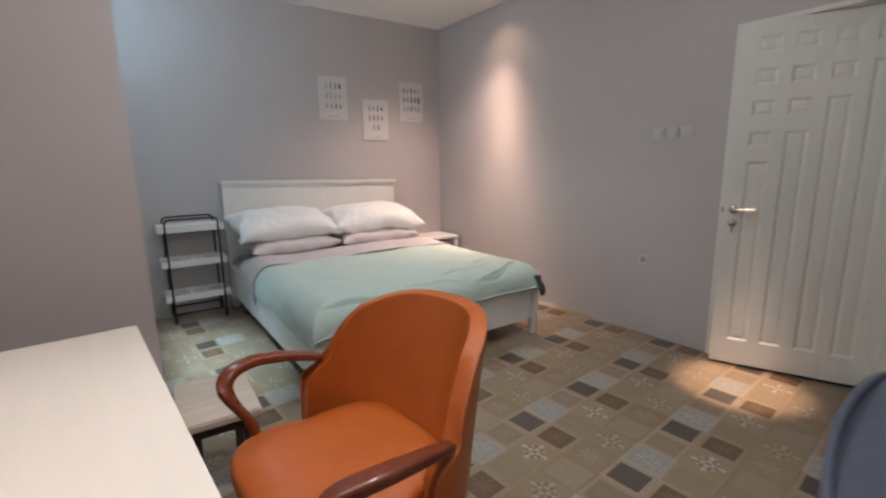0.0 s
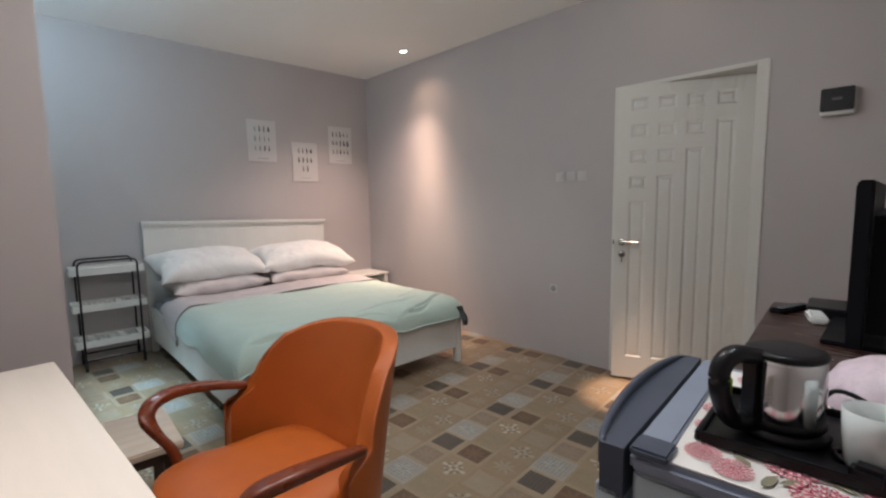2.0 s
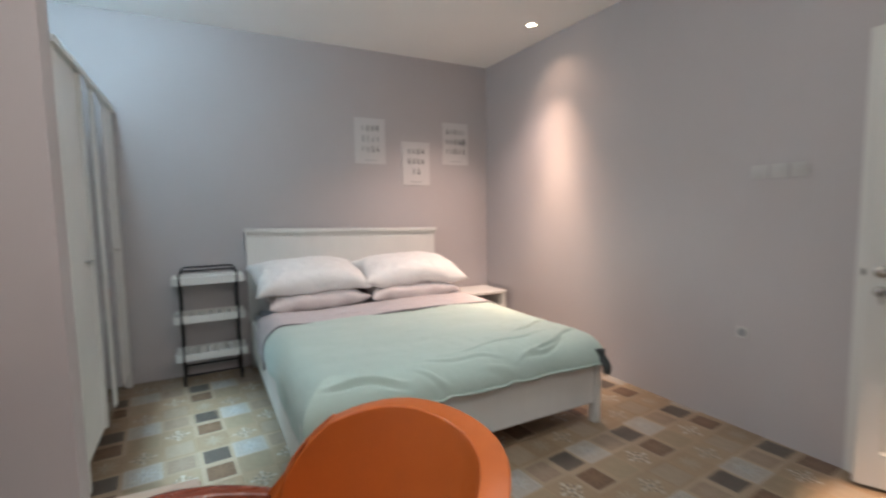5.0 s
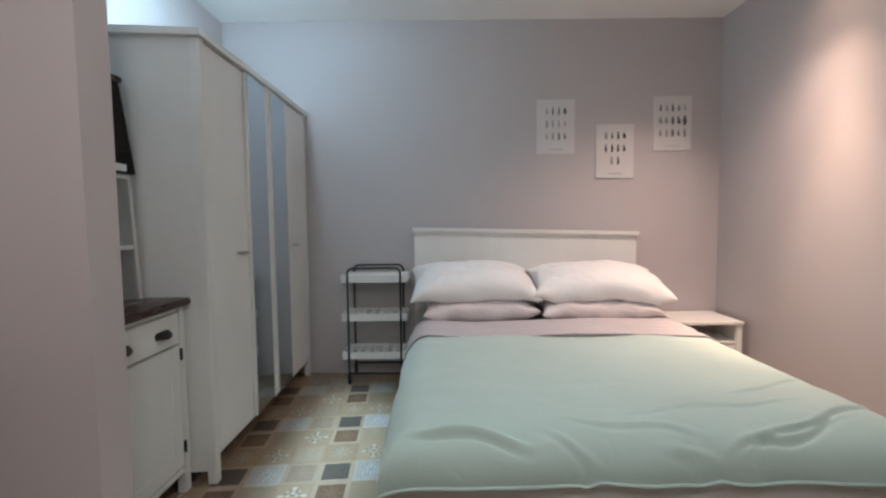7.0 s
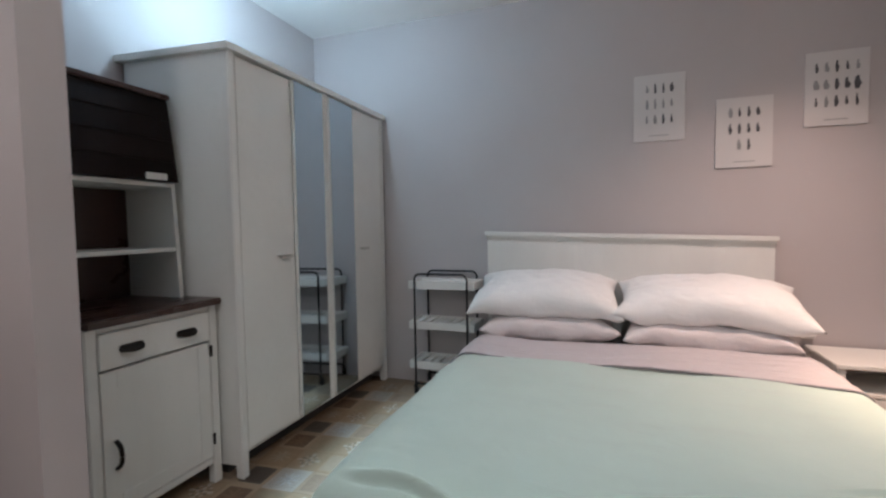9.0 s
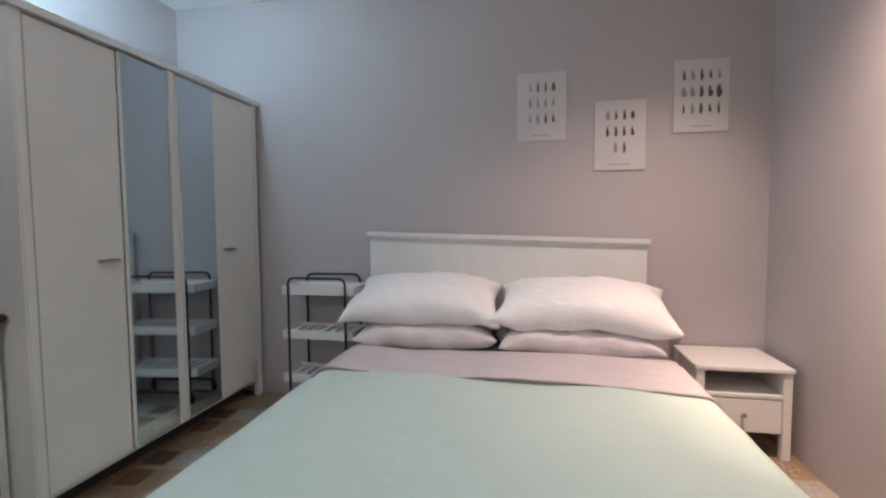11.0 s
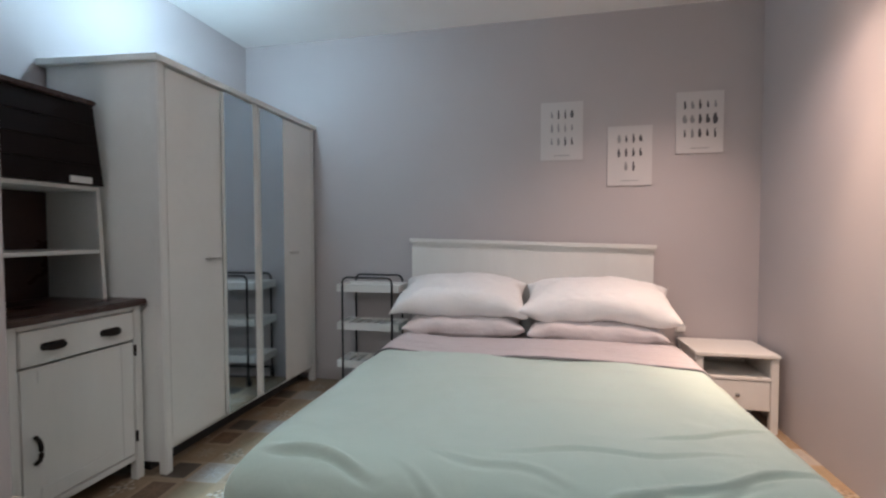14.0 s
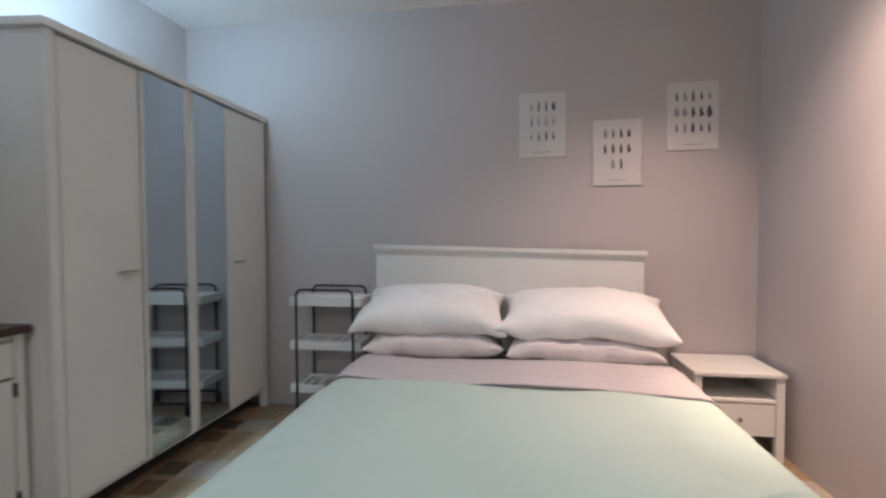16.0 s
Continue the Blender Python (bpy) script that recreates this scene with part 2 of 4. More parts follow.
# ---- the room ----
X0, X1, Y0, Y1, TOP = -0.53, 3.238, -0.66, 4.365, 2.685
DOOR0, DOOR1, DOORTOP, WALL_T = 0.474, 1.262, 2.004, 0.235
structure("wall_north", boxes((X0 - 0.12, X1 + 0.12, Y1, Y1 + 0.12, -0.05, TOP + 0.1)), WALL, "matte grey-mauve painted wall behind the bed", "wall")
structure("wall_west", boxes((X0 - 0.12, X0, Y0, Y1, -0.05, TOP + 0.1)), WALL, "matte grey-mauve painted wall behind the wardrobe", "wall")
structure("wall_south", boxes((X0 - 0.12, X1 + 0.12, Y0 - 0.12, Y0, -0.05, TOP + 0.1)), WALL, "matte grey painted wall behind the fridge", "wall")
structure("wall_east", boxes((X1, X1 + WALL_T, Y0, DOOR0 - 0.04, -0.05, TOP + 0.1), (X1, X1 + WALL_T, DOOR1 + 0.04, Y1, -0.05, TOP + 0.1), (X1, X1 + WALL_T, DOOR0 - 0.04, DOOR1 + 0.04, DOORTOP + 0.02, TOP + 0.1)), WALL, "matte grey-mauve painted wall with a doorway", "wall")
structure("wall_partition", boxes((X0, 0.235, 1.985, 2.10, -0.05, TOP + 0.05)), WALL, "short grey-mauve partition wall beside the desk", "wall")
structure("wall_passage", boxes((X1 + 1.1, X1 + 1.2, -0.3, 2.2, -0.05, TOP), (X1 + WALL_T, X1 + 1.1, -0.4, -0.3, -0.05, TOP), (X1 + WALL_T, X1 + 1.1, 2.2, 2.3, -0.05, TOP)), WALL, "plain grey wall of the passage beyond the door", "wall")
structure("floor", boxes((X0 - 0.12, X1 + 1.2, Y0 - 0.12, Y1 + 0.12, -0.08, -0.006)), GROUT, "patterned patchwork tile floor in beige and brown", "floor")
structure("ceiling", boxes((X0 - 0.12, X1 + 1.2, Y0 - 0.12, Y1 + 0.12, TOP, TOP + 0.1)), CEIL, "smooth white painted ceiling", "ceiling")

# ---- door ----
frame_ob = tagged(new("door_frame"), "white painted wooden door frame", "door frame", kind="structure")
frame_ob.location = (X1, 0, 0)
part("jamb", boxes((-0.012, WALL_T + 0.01, DOOR0 - 0.062, DOOR0, 0, DOORTOP + 0.026)), FRAMEWHITE, frame_ob, bevel=0.004)
part("jamb", boxes((-0.012, WALL_T + 0.01, DOOR1, DOOR1 + 0.042, 0, DOORTOP + 0.026)), FRAMEWHITE, frame_ob, bevel=0.004)
part("head", boxes((-0.0115, WALL_T + 0.0095, DOOR0 + 0.001, DOOR1 - 0.001, DOORTOP, DOORTOP + 0.0255)), FRAMEWHITE, frame_ob, bevel=0.004)

LEAF_W, LEAF_H, LEAF_T = 0.80, 1.982, 0.036
leaf = thing("door", "white gloss painted panelled wooden door standing ajar", "door", (3.430, 0.494, 0.018), 0, kind="structure")
leaf.matrix_world = pose(3.430, 0.494, 0.018, 0, 0, 22.3)


def leaf_core():
    # local: y along the width from the hinge, x thickness behind the face at x = 0
    bm = boxes((0.004, LEAF_T, 0, LEAF_W, 0, LEAF_H))
    return bm


part("core", leaf_core(), DOORWHITE, leaf, bevel=0.002)


def sunk_panel(a, b, z0, z1):
    # a moulded slope down from the face, a narrow flat, and a raised field
    bm = bmesh.new()
    rings = []
    for inset, depth in ((0, -0.0108), (0.003, -0.0102), (0.014, -0.002), (0.020, -0.001), (0.030, -0.006), (0.034, -0.0065)):
        rings.append([bm.verts.new((depth, y, z)) for y, z in ((a + inset, z0 + inset), (b - inset, z0 + inset), (b - inset, z1 - inset), (a + inset, z1 - inset))])
    for lo, hi in zip(rings, rings[1:]):
        for k in range(4):
            bm.faces.new((lo[k], hi[k], hi[(k + 1) % 4], lo[(k + 1) % 4]))
    bm.faces.new(rings[-1][::-1])
    back = [bm.verts.new((0.006, v.co.y, v.co.z)) for v in rings[0]]
    for k in range(4):
        bm.faces.new((rings[0][k], rings[0][(k + 1) % 4], back[(k + 1) % 4], back[k]))
    bm.faces.new(back)
    bmesh.ops.recalc_face_normals(bm, faces=bm.faces)
    return bm


# five uprights and the rails between the columns of panels
col_w = 0.110
lefts = [0.116 + k * (col_w + 0.0535) for k in range(4)]
uprights = [(0, lefts[0])] + [(lefts[k] + col_w, lefts[k + 1]) for k in range(3)] + [(lefts[3] + col_w, LEAF_W)]
for a, b in uprights:
    part("stile", boxes((-0.011, 0.006, a, b, 0, LEAF_H)), DOORWHITE, leaf)
SMALL, GAP, HEADR = 0.092, 0.077, 0.075
for k in range(4):
    a, b = lefts[k], lefts[k] + col_w
    z = LEAF_H - HEADR
    part("rail", boxes((-0.0111, 0.006, a, b, z, LEAF_H)), DOORWHITE, leaf)
    for q in range(k + 1):
        part("square_panel", sunk_panel(a, b, z - SMALL, z), DOORWHITE, leaf)
        z -= SMALL
        part("rail", boxes((-0.0111, 0.006, a, b, z - GAP, z)), DOORWHITE, leaf)
        z -= GAP
    part("long_panel", sunk_panel(a, b, 0.15, z), DOORWHITE, leaf)
    part("rail", boxes((-0.0111, 0.006, a, b, 0, 0.15)), DOORWHITE, leaf)
hd = part("door_handle", tube(bend([(-0.010, LEAF_W - 0.05, 0.955), (-0.050, LEAF_W - 0.05, 0.955), (-0.060, LEAF_W - 0.075, 0.955), (-0.060, LEAF_W - 0.16, 0.955)], 6), 0.009, 12), CHROME, leaf, "dull chrome lever handle", smooth=True)
rose = lathe([(0.026, 0), (0.026, 0.006), (0.02, 0.012)], 24)
bmesh.ops.rotate(rose, verts=rose.verts, matrix=Matrix.Rotation(radians(-90), 3, "Y"))
bmesh.ops.translate(rose, verts=rose.verts, vec=(-0.0105, LEAF_W - 0.05, 0.955))
part("rose", rose, CHROME, leaf, smooth=True)
rose = lathe([(0.024, 0), (0.024, 0.006), (0.012, 0.016)], 24)
bmesh.ops.rotate(rose, verts=rose.verts, matrix=Matrix.Rotation(radians(-90), 3, "Y"))
bmesh.ops.translate(rose, verts=rose.verts, vec=(-0.0105, LEAF_W - 0.05, 0.87))
part("lock", rose, CHROME, leaf, smooth=True)
part("key", boxes((-0.045, -0.018, LEAF_W - 0.052, LEAF_W - 0.048, 0.862, 0.878), (-0.048, -0.030, LEAF_W - 0.053, LEAF_W - 0.047, 0.82, 0.866)), CHROME, leaf, "key left in the lock", bevel=0.002)
part("latch", boxes((0.01, 0.028, LEAF_W - 0.001, LEAF_W + 0.012, 0.935, 0.965)), CHROME, leaf, bevel=0.002)
for z in (0.22, 1.0, 1.72):
    part("hinge", lathe([(0.008, z), (0.008, z + 0.1)], 12, (-0.006, -0.006)), CHROME, leaf, smooth=True)

# ---- wall fittings ----


def wall_plate(name, label, category, y, z, w, h, group=""):
    ob = thing(name, label, category, (X1, y, z), 0, group)
    part("plate", boxes((-0.010, 0.0, -w / 2, w / 2, -h / 2, h / 2)), SWITCH, ob, bevel=0.003)
    return ob


for k in range(3):
    y = 1.735 - 0.094 * k
    ob = wall_plate("light_switch", "white plastic rocker light switch on the wall", "light switch", y, 1.44, 0.078, 0.070, "row of switches by the door")
    part("rocker", boxes((-0.014, -0.008, -0.024, 0.024, -0.022, 0.022)), SWITCH, ob, bevel=0.003)
ob = wall_plate("socket", "white round-inset power socket low on the wall", "socket", 1.785, 0.555, 0.066, 0.066)
well = lathe([(0.022, 0), (0.022, 0.003)], 20)
bmesh.ops.rotate(well, verts=well.verts, matrix=Matrix.Rotation(radians(-90), 3, "Y"))
bmesh.ops.translate(well, verts=well.verts, vec=(-0.0095, 0, 0))
part("well", well, INKPALE, ob)
ob = thing("breaker_box", "dark tinted plastic breaker box on the wall", "breaker box", (X1, 0.112, 1.745))
part("case", boxes((-0.055, 0, -0.068, 0.068, -0.068, 0.062)), PLATE, ob, bevel=0.004)
part("cover", boxes((-0.075, -0.050, -0.066, 0.066, -0.052, 0.060)), surface("smoked_plastic", (0.015, 0.018, 0.022), 0.15, dark=0.8, bump=0), ob, "smoked hinged cover", bevel=0.004)
part("tab", boxes((-0.078, -0.074, -0.02, 0.02, 0.0, 0.012)), surface("grey_tab", (0.06, 0.065, 0.07), 0.3, bump=0), ob, bevel=0.001)

# ---- posters ----


def poster(x, z, rows, heart=None):
    ob = thing("poster", "white paper print with rows of small dark sketches", "poster", (x, Y1, z), 0, "three prints over the bed")
    w, h = 0.288, 0.405
    part("sheet", boxes((-w / 2, w / 2, -0.010, -0.001, -h / 2, h / 2)), PAPER, ob, bevel=0.001)
    rnd = random.Random(int(x * 1000))
    for r, n in enumerate(rows):
        for c in range(n):
            cx = (c - (n - 1) / 2) * (0.046 if n > 3 else 0.05)
            cz = h / 2 - 0.085 - r * 0.094
            hh, ww = rnd.uniform(0.022, 0.033), rnd.uniform(0.007, 0.013)
            if n == 5 and r == 1:
                hh, ww = hh * 1.15, ww * 1.5
            if n < 4 and r == 2 and len(rows) == 3 and n == 2:
                ww *= 1.2
            k = rnd.random()
            outline = [(cx - ww * 0.5, cz - hh), (cx + ww * rnd.uniform(0.3, 0.9), cz - hh), (cx + ww, cz - hh * 0.2), (cx + ww * rnd.uniform(0.2, 0.7), cz + hh * 0.3),
                       (cx + ww * 0.3, cz + hh), (cx - ww * 0.4, cz + hh * rnd.uniform(0.7, 1)), (cx - ww * rnd.uniform(0.5, 1.0), cz)]
            part("sketch", prism(outline, -0.0115, -0.0102, "y"), INK if k < 0.82 else INKPALE, ob)
    part("caption", boxes((-0.055, 0.055, -0.0112, -0.0102, -h / 2 + 0.030, -h / 2 + 0.0345)), INKPALE, ob)
    return ob


poster(1.981, 1.888, (4, 4, 4))
poster(2.432, 1.700, (4, 4, 2))
poster(2.866, 1.904, (5, 5, 5))

# ---- wardrobe ----
wr = thing("wardrobe", "white four-door wardrobe with two mirror doors", "wardrobe", (0, 0, 0))
WX0, WX1, WY0, WY1, WH = X0 + 0.02, 0.082, 2.85, 4.335, 1.985
part("side_panel", prism([(WX1 - 0.045, WY0 + 0.006), (WX1 - 0.045, WY0 + 0.026), (WX0, WY0 - 0.03), (WX0, WY0 - 0.05)], 0.06, WH), WHITE, wr, bevel=0.002)
part("side_panel", boxes((WX0, WX1 - 0.045, WY1 - 0.026, WY1 - 0.006, 0.06, WH)), WHITE, wr, bevel=0.002)
part("back_panel", boxes((WX0, WX0 + 0.008, WY0 - 0.028, WY1 - 0.026, 0.06, WH)), WHITE, wr)
part("bottom", boxes((WX0 + 0.008, WX1 - 0.025, WY0 + 0.026, WY1 - 0.026, 0.105, 0.125)), WHITE, wr)
part("post", boxes((WX1 - 0.045, WX1, WY0, WY0 + 0.042, 0, WH)), WHITE, wr, bevel=0.005)
part("post", boxes((WX1 - 0.045, WX1, WY1 - 0.042, WY1, 0, WH)), WHITE, wr, bevel=0.005)
part("back_foot", boxes((WX0, WX0 + 0.045, WY0 - 0.048, WY0 - 0.01, 0, 0.06)), WHITE, wr)
part("middle_post", boxes((WX1 - 0.03, WX1 + 0.002, 3.571, 3.617, 0.125, WH)), WHITE, wr, bevel=0.003)
part("top", prism([(WX1 + 0.016, WY0 - 0.02), (WX1 + 0.016, WY1 + 0.018), (X0 + 0.003, WY1 + 0.018), (X0 + 0.003, WY0 - 0.085)], WH, WH + 0.03), WHITE, wr, bevel=0.006)
# dark block stands in for the shade in the gap under the wardrobe
part("base_block", boxes((WX0 + 0.1, WX1 - 0.12, WY0 + 0.03, WY1 - 0.03, 0.0, 0.1)), surface("gap_shade_dark", (0.05, 0.05, 0.05), 0.7), wr)


def wardrobe_door(y0, y1, kind, handle=None):
    d = part("door", boxes((WX1 - 0.022, WX1 - 0.003, y0, y1, 0.132, WH - 0.012)), WHITE, wr, bevel=0.002)
    if kind == "mirror":
        part("mirror", boxes((WX1 - 0.002, WX1 + 0.001, y0 + 0.002, y1 - 0.002, 0.134, WH - 0.014)), MIRROR, d, "clear mirror")
        hinge = Matrix.Translation((WX1 - 0.012, y1, 0))
        d.matrix_world = hinge @ pose(0, 0, 0, 0, 0, 3.6 if y0 < 3.5 else 2.4) @ hinge.inverted()
    if handle:
        part("handle", boxes((WX1 - 0.004, WX1 + 0.022, handle - 0.05, handle + 0.05, 1.032, 1.040), (WX1 + 0.014, WX1 + 0.022, handle - 0.05, handle + 0.05, 1.024, 1.040)), SATIN, d, "slim metal bar handle", bevel=0.002)
    return d


wardrobe_door(2.895, 3.276, "plain", 3.188)
wardrobe_door(3.280, 3.566, "mirror")
wardrobe_door(3.621, 3.900, "mirror")
wardrobe_door(3.904, 4.290, "plain", 4.015)

# ---- hutch cabinet ----
hu = thing("hutch_cabinet", "white kitchen hutch with dark brown top and flap", "cabinet", (0, 0, 0))
HX0, HX1, HY0, HY1 = X0 + 0.02, -0.02, 2.262, 2.828
part("counter", boxes((HX0, HX1 + 0.028, HY0 - 0.01, HY1 + 0.01, 0.835, 0.865)), BROWN, hu, "dark brown wooden counter", bevel=0.006)
part("side_panel", boxes((HX0, HX1 - 0.02, HY0, HY0 + 0.02, 0.07, 0.835)), WHITE_WORN, hu, bevel=0.002)
part("side_panel", boxes((HX0, HX1 - 0.02, HY1 - 0.02, HY1, 0.07, 0.835)), WHITE_WORN, hu, bevel=0.002)
for y0, y1 in ((HY0, HY0 + 0.04), (HY1 - 0.04, HY1)):
    part("post", boxes((HX1 - 0.042, HX1 - 0.002, y0 - 0.001, y1 + 0.001, 0, 0.835)), WHITE_WORN, hu, bevel=0.004)
part("bottom", boxes((HX0, HX1 - 0.022, HY0 + 0.02, HY1 - 0.02, 0.10, 0.12)), WHITE_WORN, hu)
part("bottom_rail", boxes((HX1 - 0.03, HX1 - 0.008, HY0 + 0.042, HY1 - 0.042, 0.095, 0.125)), WHITE_WORN, hu, bevel=0.003)
part("top_rail", boxes((HX1 - 0.03, HX1 - 0.006, HY0 + 0.042, HY1 - 0.042, 0.812, 0.834)), WHITE_WORN, hu, bevel=0.003)
dr = part("drawer", boxes((HX1 - 0.03, HX1, HY0 + 0.044, HY1 - 0.044, 0.675, 0.808)), WHITE_WORN, hu, bevel=0.004)


def cup_pull(y, z, parent):
    dome = lambda u, v: (HX1 + 0.002 + 0.024 * math.sin(math.pi * u) ** 0.8 * math.sin(math.pi * (0.5 * v + 0.02)), y + 0.046 * math.cos(math.pi * u) * (0.82 + 0.18 * v), z + 0.016 - 0.026 * v * math.sin(math.pi * u) ** 0.5)
    ob = part("cup_handle", sheet(dome, 18, 8), BRONZE, parent, "dark bronze cup pull", smooth=True)
    thick(ob, 0.003)
    part("rim", tube([dome(k / 24, 1.0) for k in range(1, 24)], 0.0026, 8), BRONZE, ob, smooth=True)
    part("flange", prism([(y - 0.047, z + 0.004), (y - 0.040, z - 0.010), (y + 0.040, z - 0.010), (y + 0.047, z + 0.004), (y + 0.036, z + 0.019), (y - 0.036, z + 0.019)], HX1 - 0.001, HX1 + 0.003, "x"), BRONZE, ob)


cup_pull(2.425, 0.735, dr)
cup_pull(2.665, 0.735, dr)
cd = part("cabinet_door", boxes((HX1 - 0.03, HX1 - 0.006, HY0 + 0.044, HY1 - 0.044, 0.13, 0.665)), WHITE_WORN, hu, bevel=0.003)
for b in ((HY0 + 0.046, HY0 + 0.106, 0.134, 0.661), (HY1 - 0.106, HY1 - 0.046, 0.134, 0.661), (HY0 + 0.107, HY1 - 0.107, 0.601, 0.661), (HY0 + 0.107, HY1 - 0.107, 0.134, 0.194)):
    part("door_rail", boxes((HX1 - 0.008, HX1 - 0.0035, *b)), WHITE_WORN, cd, bevel=0.001)
part("bow_handle", tube(bend([(HX1 + 0.002, 2.350, 0.30), (HX1 + 0.024, 2.350, 0.32), (HX1 + 0.030, 2.350, 0.352), (HX1 + 0.024, 2.350, 0.384), (HX1 + 0.002, 2.350, 0.404)], 5), 0.008, 10, widths=None), BRONZE, cd, "dark bronze bow handle", smooth=True)
for z in (0.19, 0.60):
    part("hinge", lathe([(0.006, z), (0.006, z + 0.05)], 10, (HX1 + 0.002, HY1 - 0.040)), BRONZE, cd, smooth=True)
# upper part: sides that lean back
UX0, UB, UT = X0 + 0.02, -0.185, -0.245
for y0, y1 in ((HY0 + 0.005, HY0 + 0.023), (HY1 - 0.055, HY1 - 0.037)):
    part("upper_side", prism([(UX0, 0.866), (UB + 0.01, 0.866), (UB, 1.10), (UB - 0.015, 1.385), (UT, 1.775), (UX0, 1.775)], y0, y1, "y"), WHITE_WORN, hu, bevel=0.002)
UY0, UY1 = HY0 + 0.024, HY1 - 0.056
part("upper_back", boxes((UX0, UX0 + 0.01, UY0, UY1, 0.866, 1.77)), BROWN, hu, "dark brown back panel")
part("upper_shelf", boxes((UX0 + 0.01, UB - 0.002, UY0, UY1, 1.082, 1.100)), WHITE_WORN, hu, bevel=0.002)
part("upper_shelf", boxes((UX0 + 0.01, UB - 0.012, UY0, UY1, 1.375, 1.393)), WHITE_WORN, hu, bevel=0.002)
part("crown", boxes((UX0, UT + 0.03, HY0 - 0.005, HY1 - 0.027, 1.776, 1.80)), BROWN, hu, bevel=0.006)
fl = part("flap", prism([(UB - 0.012, 1.396), (UB + 0.008, 1.396), (UT + 0.016, 1.774), (UT - 0.004, 1.774)], HY0 + 0.004, HY1 - 0.036, "y"), BROWN_DEEP, hu, "glossy dark brown roll flap", bevel=0.003)
for k in range(1, 4):
    z = 1.396 + k * 0.095
    x = UB + 0.008 + (UT + 0.016 - UB - 0.008) * (z - 1.396) / 0.378
    part("groove", boxes((x - 0.004, x + 0.003, HY0 + 0.006, HY1 - 0.038, z - 0.003, z + 0.003)), BROWN_DEEP, fl, bevel=0.001)
part("label_plate", boxes((UB + 0.004, UB + 0.012, 2.635, 2.735, 1.402, 1.432)), PLATE, fl, "small white label plate", bevel=0.002)

# ---- serving trolley ----
tr = thing("trolley", "white three-tier trolley with black tube handles", "trolley", (0, 0, 0))
TX0, TX1, TY0, TY1 = 0.378, 0.855, 4.100, 4.336
for z in (0.745, 0.465, 0.185):
    t = part("tray", boxes((TX0, TX1, TY0, TY0 + 0.012, z, z + 0.055), (TX0, TX1, TY1 - 0.012, TY1, z, z + 0.055), (TX0, TX0 + 0.012, TY0 + 0.012, TY1 - 0.012, z, z + 0.055), (TX1 - 0.012, TX1, TY0 + 0.012, TY1 - 0.012, z, z + 0.055)), WHITE, tr, bevel=0.003)
    if z > 0.7:
        part("tray_floor", boxes((TX0 + 0.012, TX1 - 0.012, TY0 + 0.012, TY1 - 0.012, z + 0.030, z + 0.036)), WHITE, t)
        continue
    for k in range(7):
        x = TX0 + 0.042 + k * (TX1 - TX0 - 0.084) / 6
        part("slat", boxes((x - 0.019, x + 0.019, TY0 + 0.012, TY1 - 0.012, z + 0.036, z + 0.042)), WHITE, t)
for y in (TY0 - 0.007, TY1 + 0.007):
    a, b, top, r = TX0 + 0.050, TX1 - 0.048, 0.852, 0.04
    arc = [(a, y, 0.075), (a, y, top - r)] + [(a + r - r * math.cos(q), y, top - r + r * math.sin(q)) for q in (radians(d) for d in range(15, 91, 15))]
    arc += [(b - r + r * math.sin(q), y, top - r + r * math.cos(q)) for q in (radians(d) for d in range(0, 91, 15))] + [(b, y, 0.075)]
    part("tube_frame", tube(arc, 0.0072, 10, up=(0, 1, 0)), BLACKM, tr, "black bent tube handle frame", smooth=True)
    part("base_bar", tube([(a, y, 0.085), (b, y, 0.085)], 0.007, 8), BLACKM, tr, smooth=True)
    for x in (a, b):
        fork = part("castor", boxes((x - 0.012, x + 0.012, y - 0.010, y + 0.010, 0.045, 0.078)), BLACKM, tr, "black swivel castor", bevel=0.003)
        w = lathe([(0.012, -0.009), (0.026, -0.009), (0.028, -0.005), (0.028, 0.005), (0.026, 0.009), (0.012, 0.009)], 20)
        bmesh.ops.rotate(w, verts=w.verts, matrix=Matrix.Rotation(radians(90), 3, "Y"))
        bmesh.ops.translate(w, verts=w.verts, vec=(x, y + 0.012, 0.0282))
        part("wheel", w, BLACKP, fork, smooth=True)

# ---- bedside table ----
ns = thing("bedside_table", "white wooden bedside table with an open shelf and drawer", "bedside table", (0, 0, 0))
NX0, NX1, NY0, NY1, NH = 2.745, 3.195, 3.955, 4.352, 0.467
part("top", boxes((NX0, NX1, NY0, NY1, NH - 0.022, NH)), WHITE, ns, bevel=0.004)
for x in (NX0 + 0.006, NX1 - 0.046):
    for y in (NY0 + 0.01, NY1 - 0.05):
        part("leg", boxes((x, x + 0.04, y, y + 0.04, 0, NH - 0.022)), WHITE, ns, bevel=0.003)
    part("side_panel", boxes((x + 0.012, x + 0.028, NY0 + 0.05, NY1 - 0.05, 0.12, NH - 0.022)), WHITE, ns)
part("back_panel", boxes((NX0 + 0.046, NX1 - 0.046, NY1 - 0.03, NY1 - 0.02, 0.12, NH - 0.022)), WHITE, ns)
part("shelf", boxes((NX0 + 0.047, NX1 - 0.047, NY0 + 0.012, NY1 - 0.03, 0.310, 0.328)), WHITE, ns, bevel=0.002)
dw = part("drawer", boxes((NX0 + 0.049, NX1 - 0.049, NY0 + 0.014, NY1 - 0.04, 0.135, 0.305)), WHITE, ns, bevel=0.003)
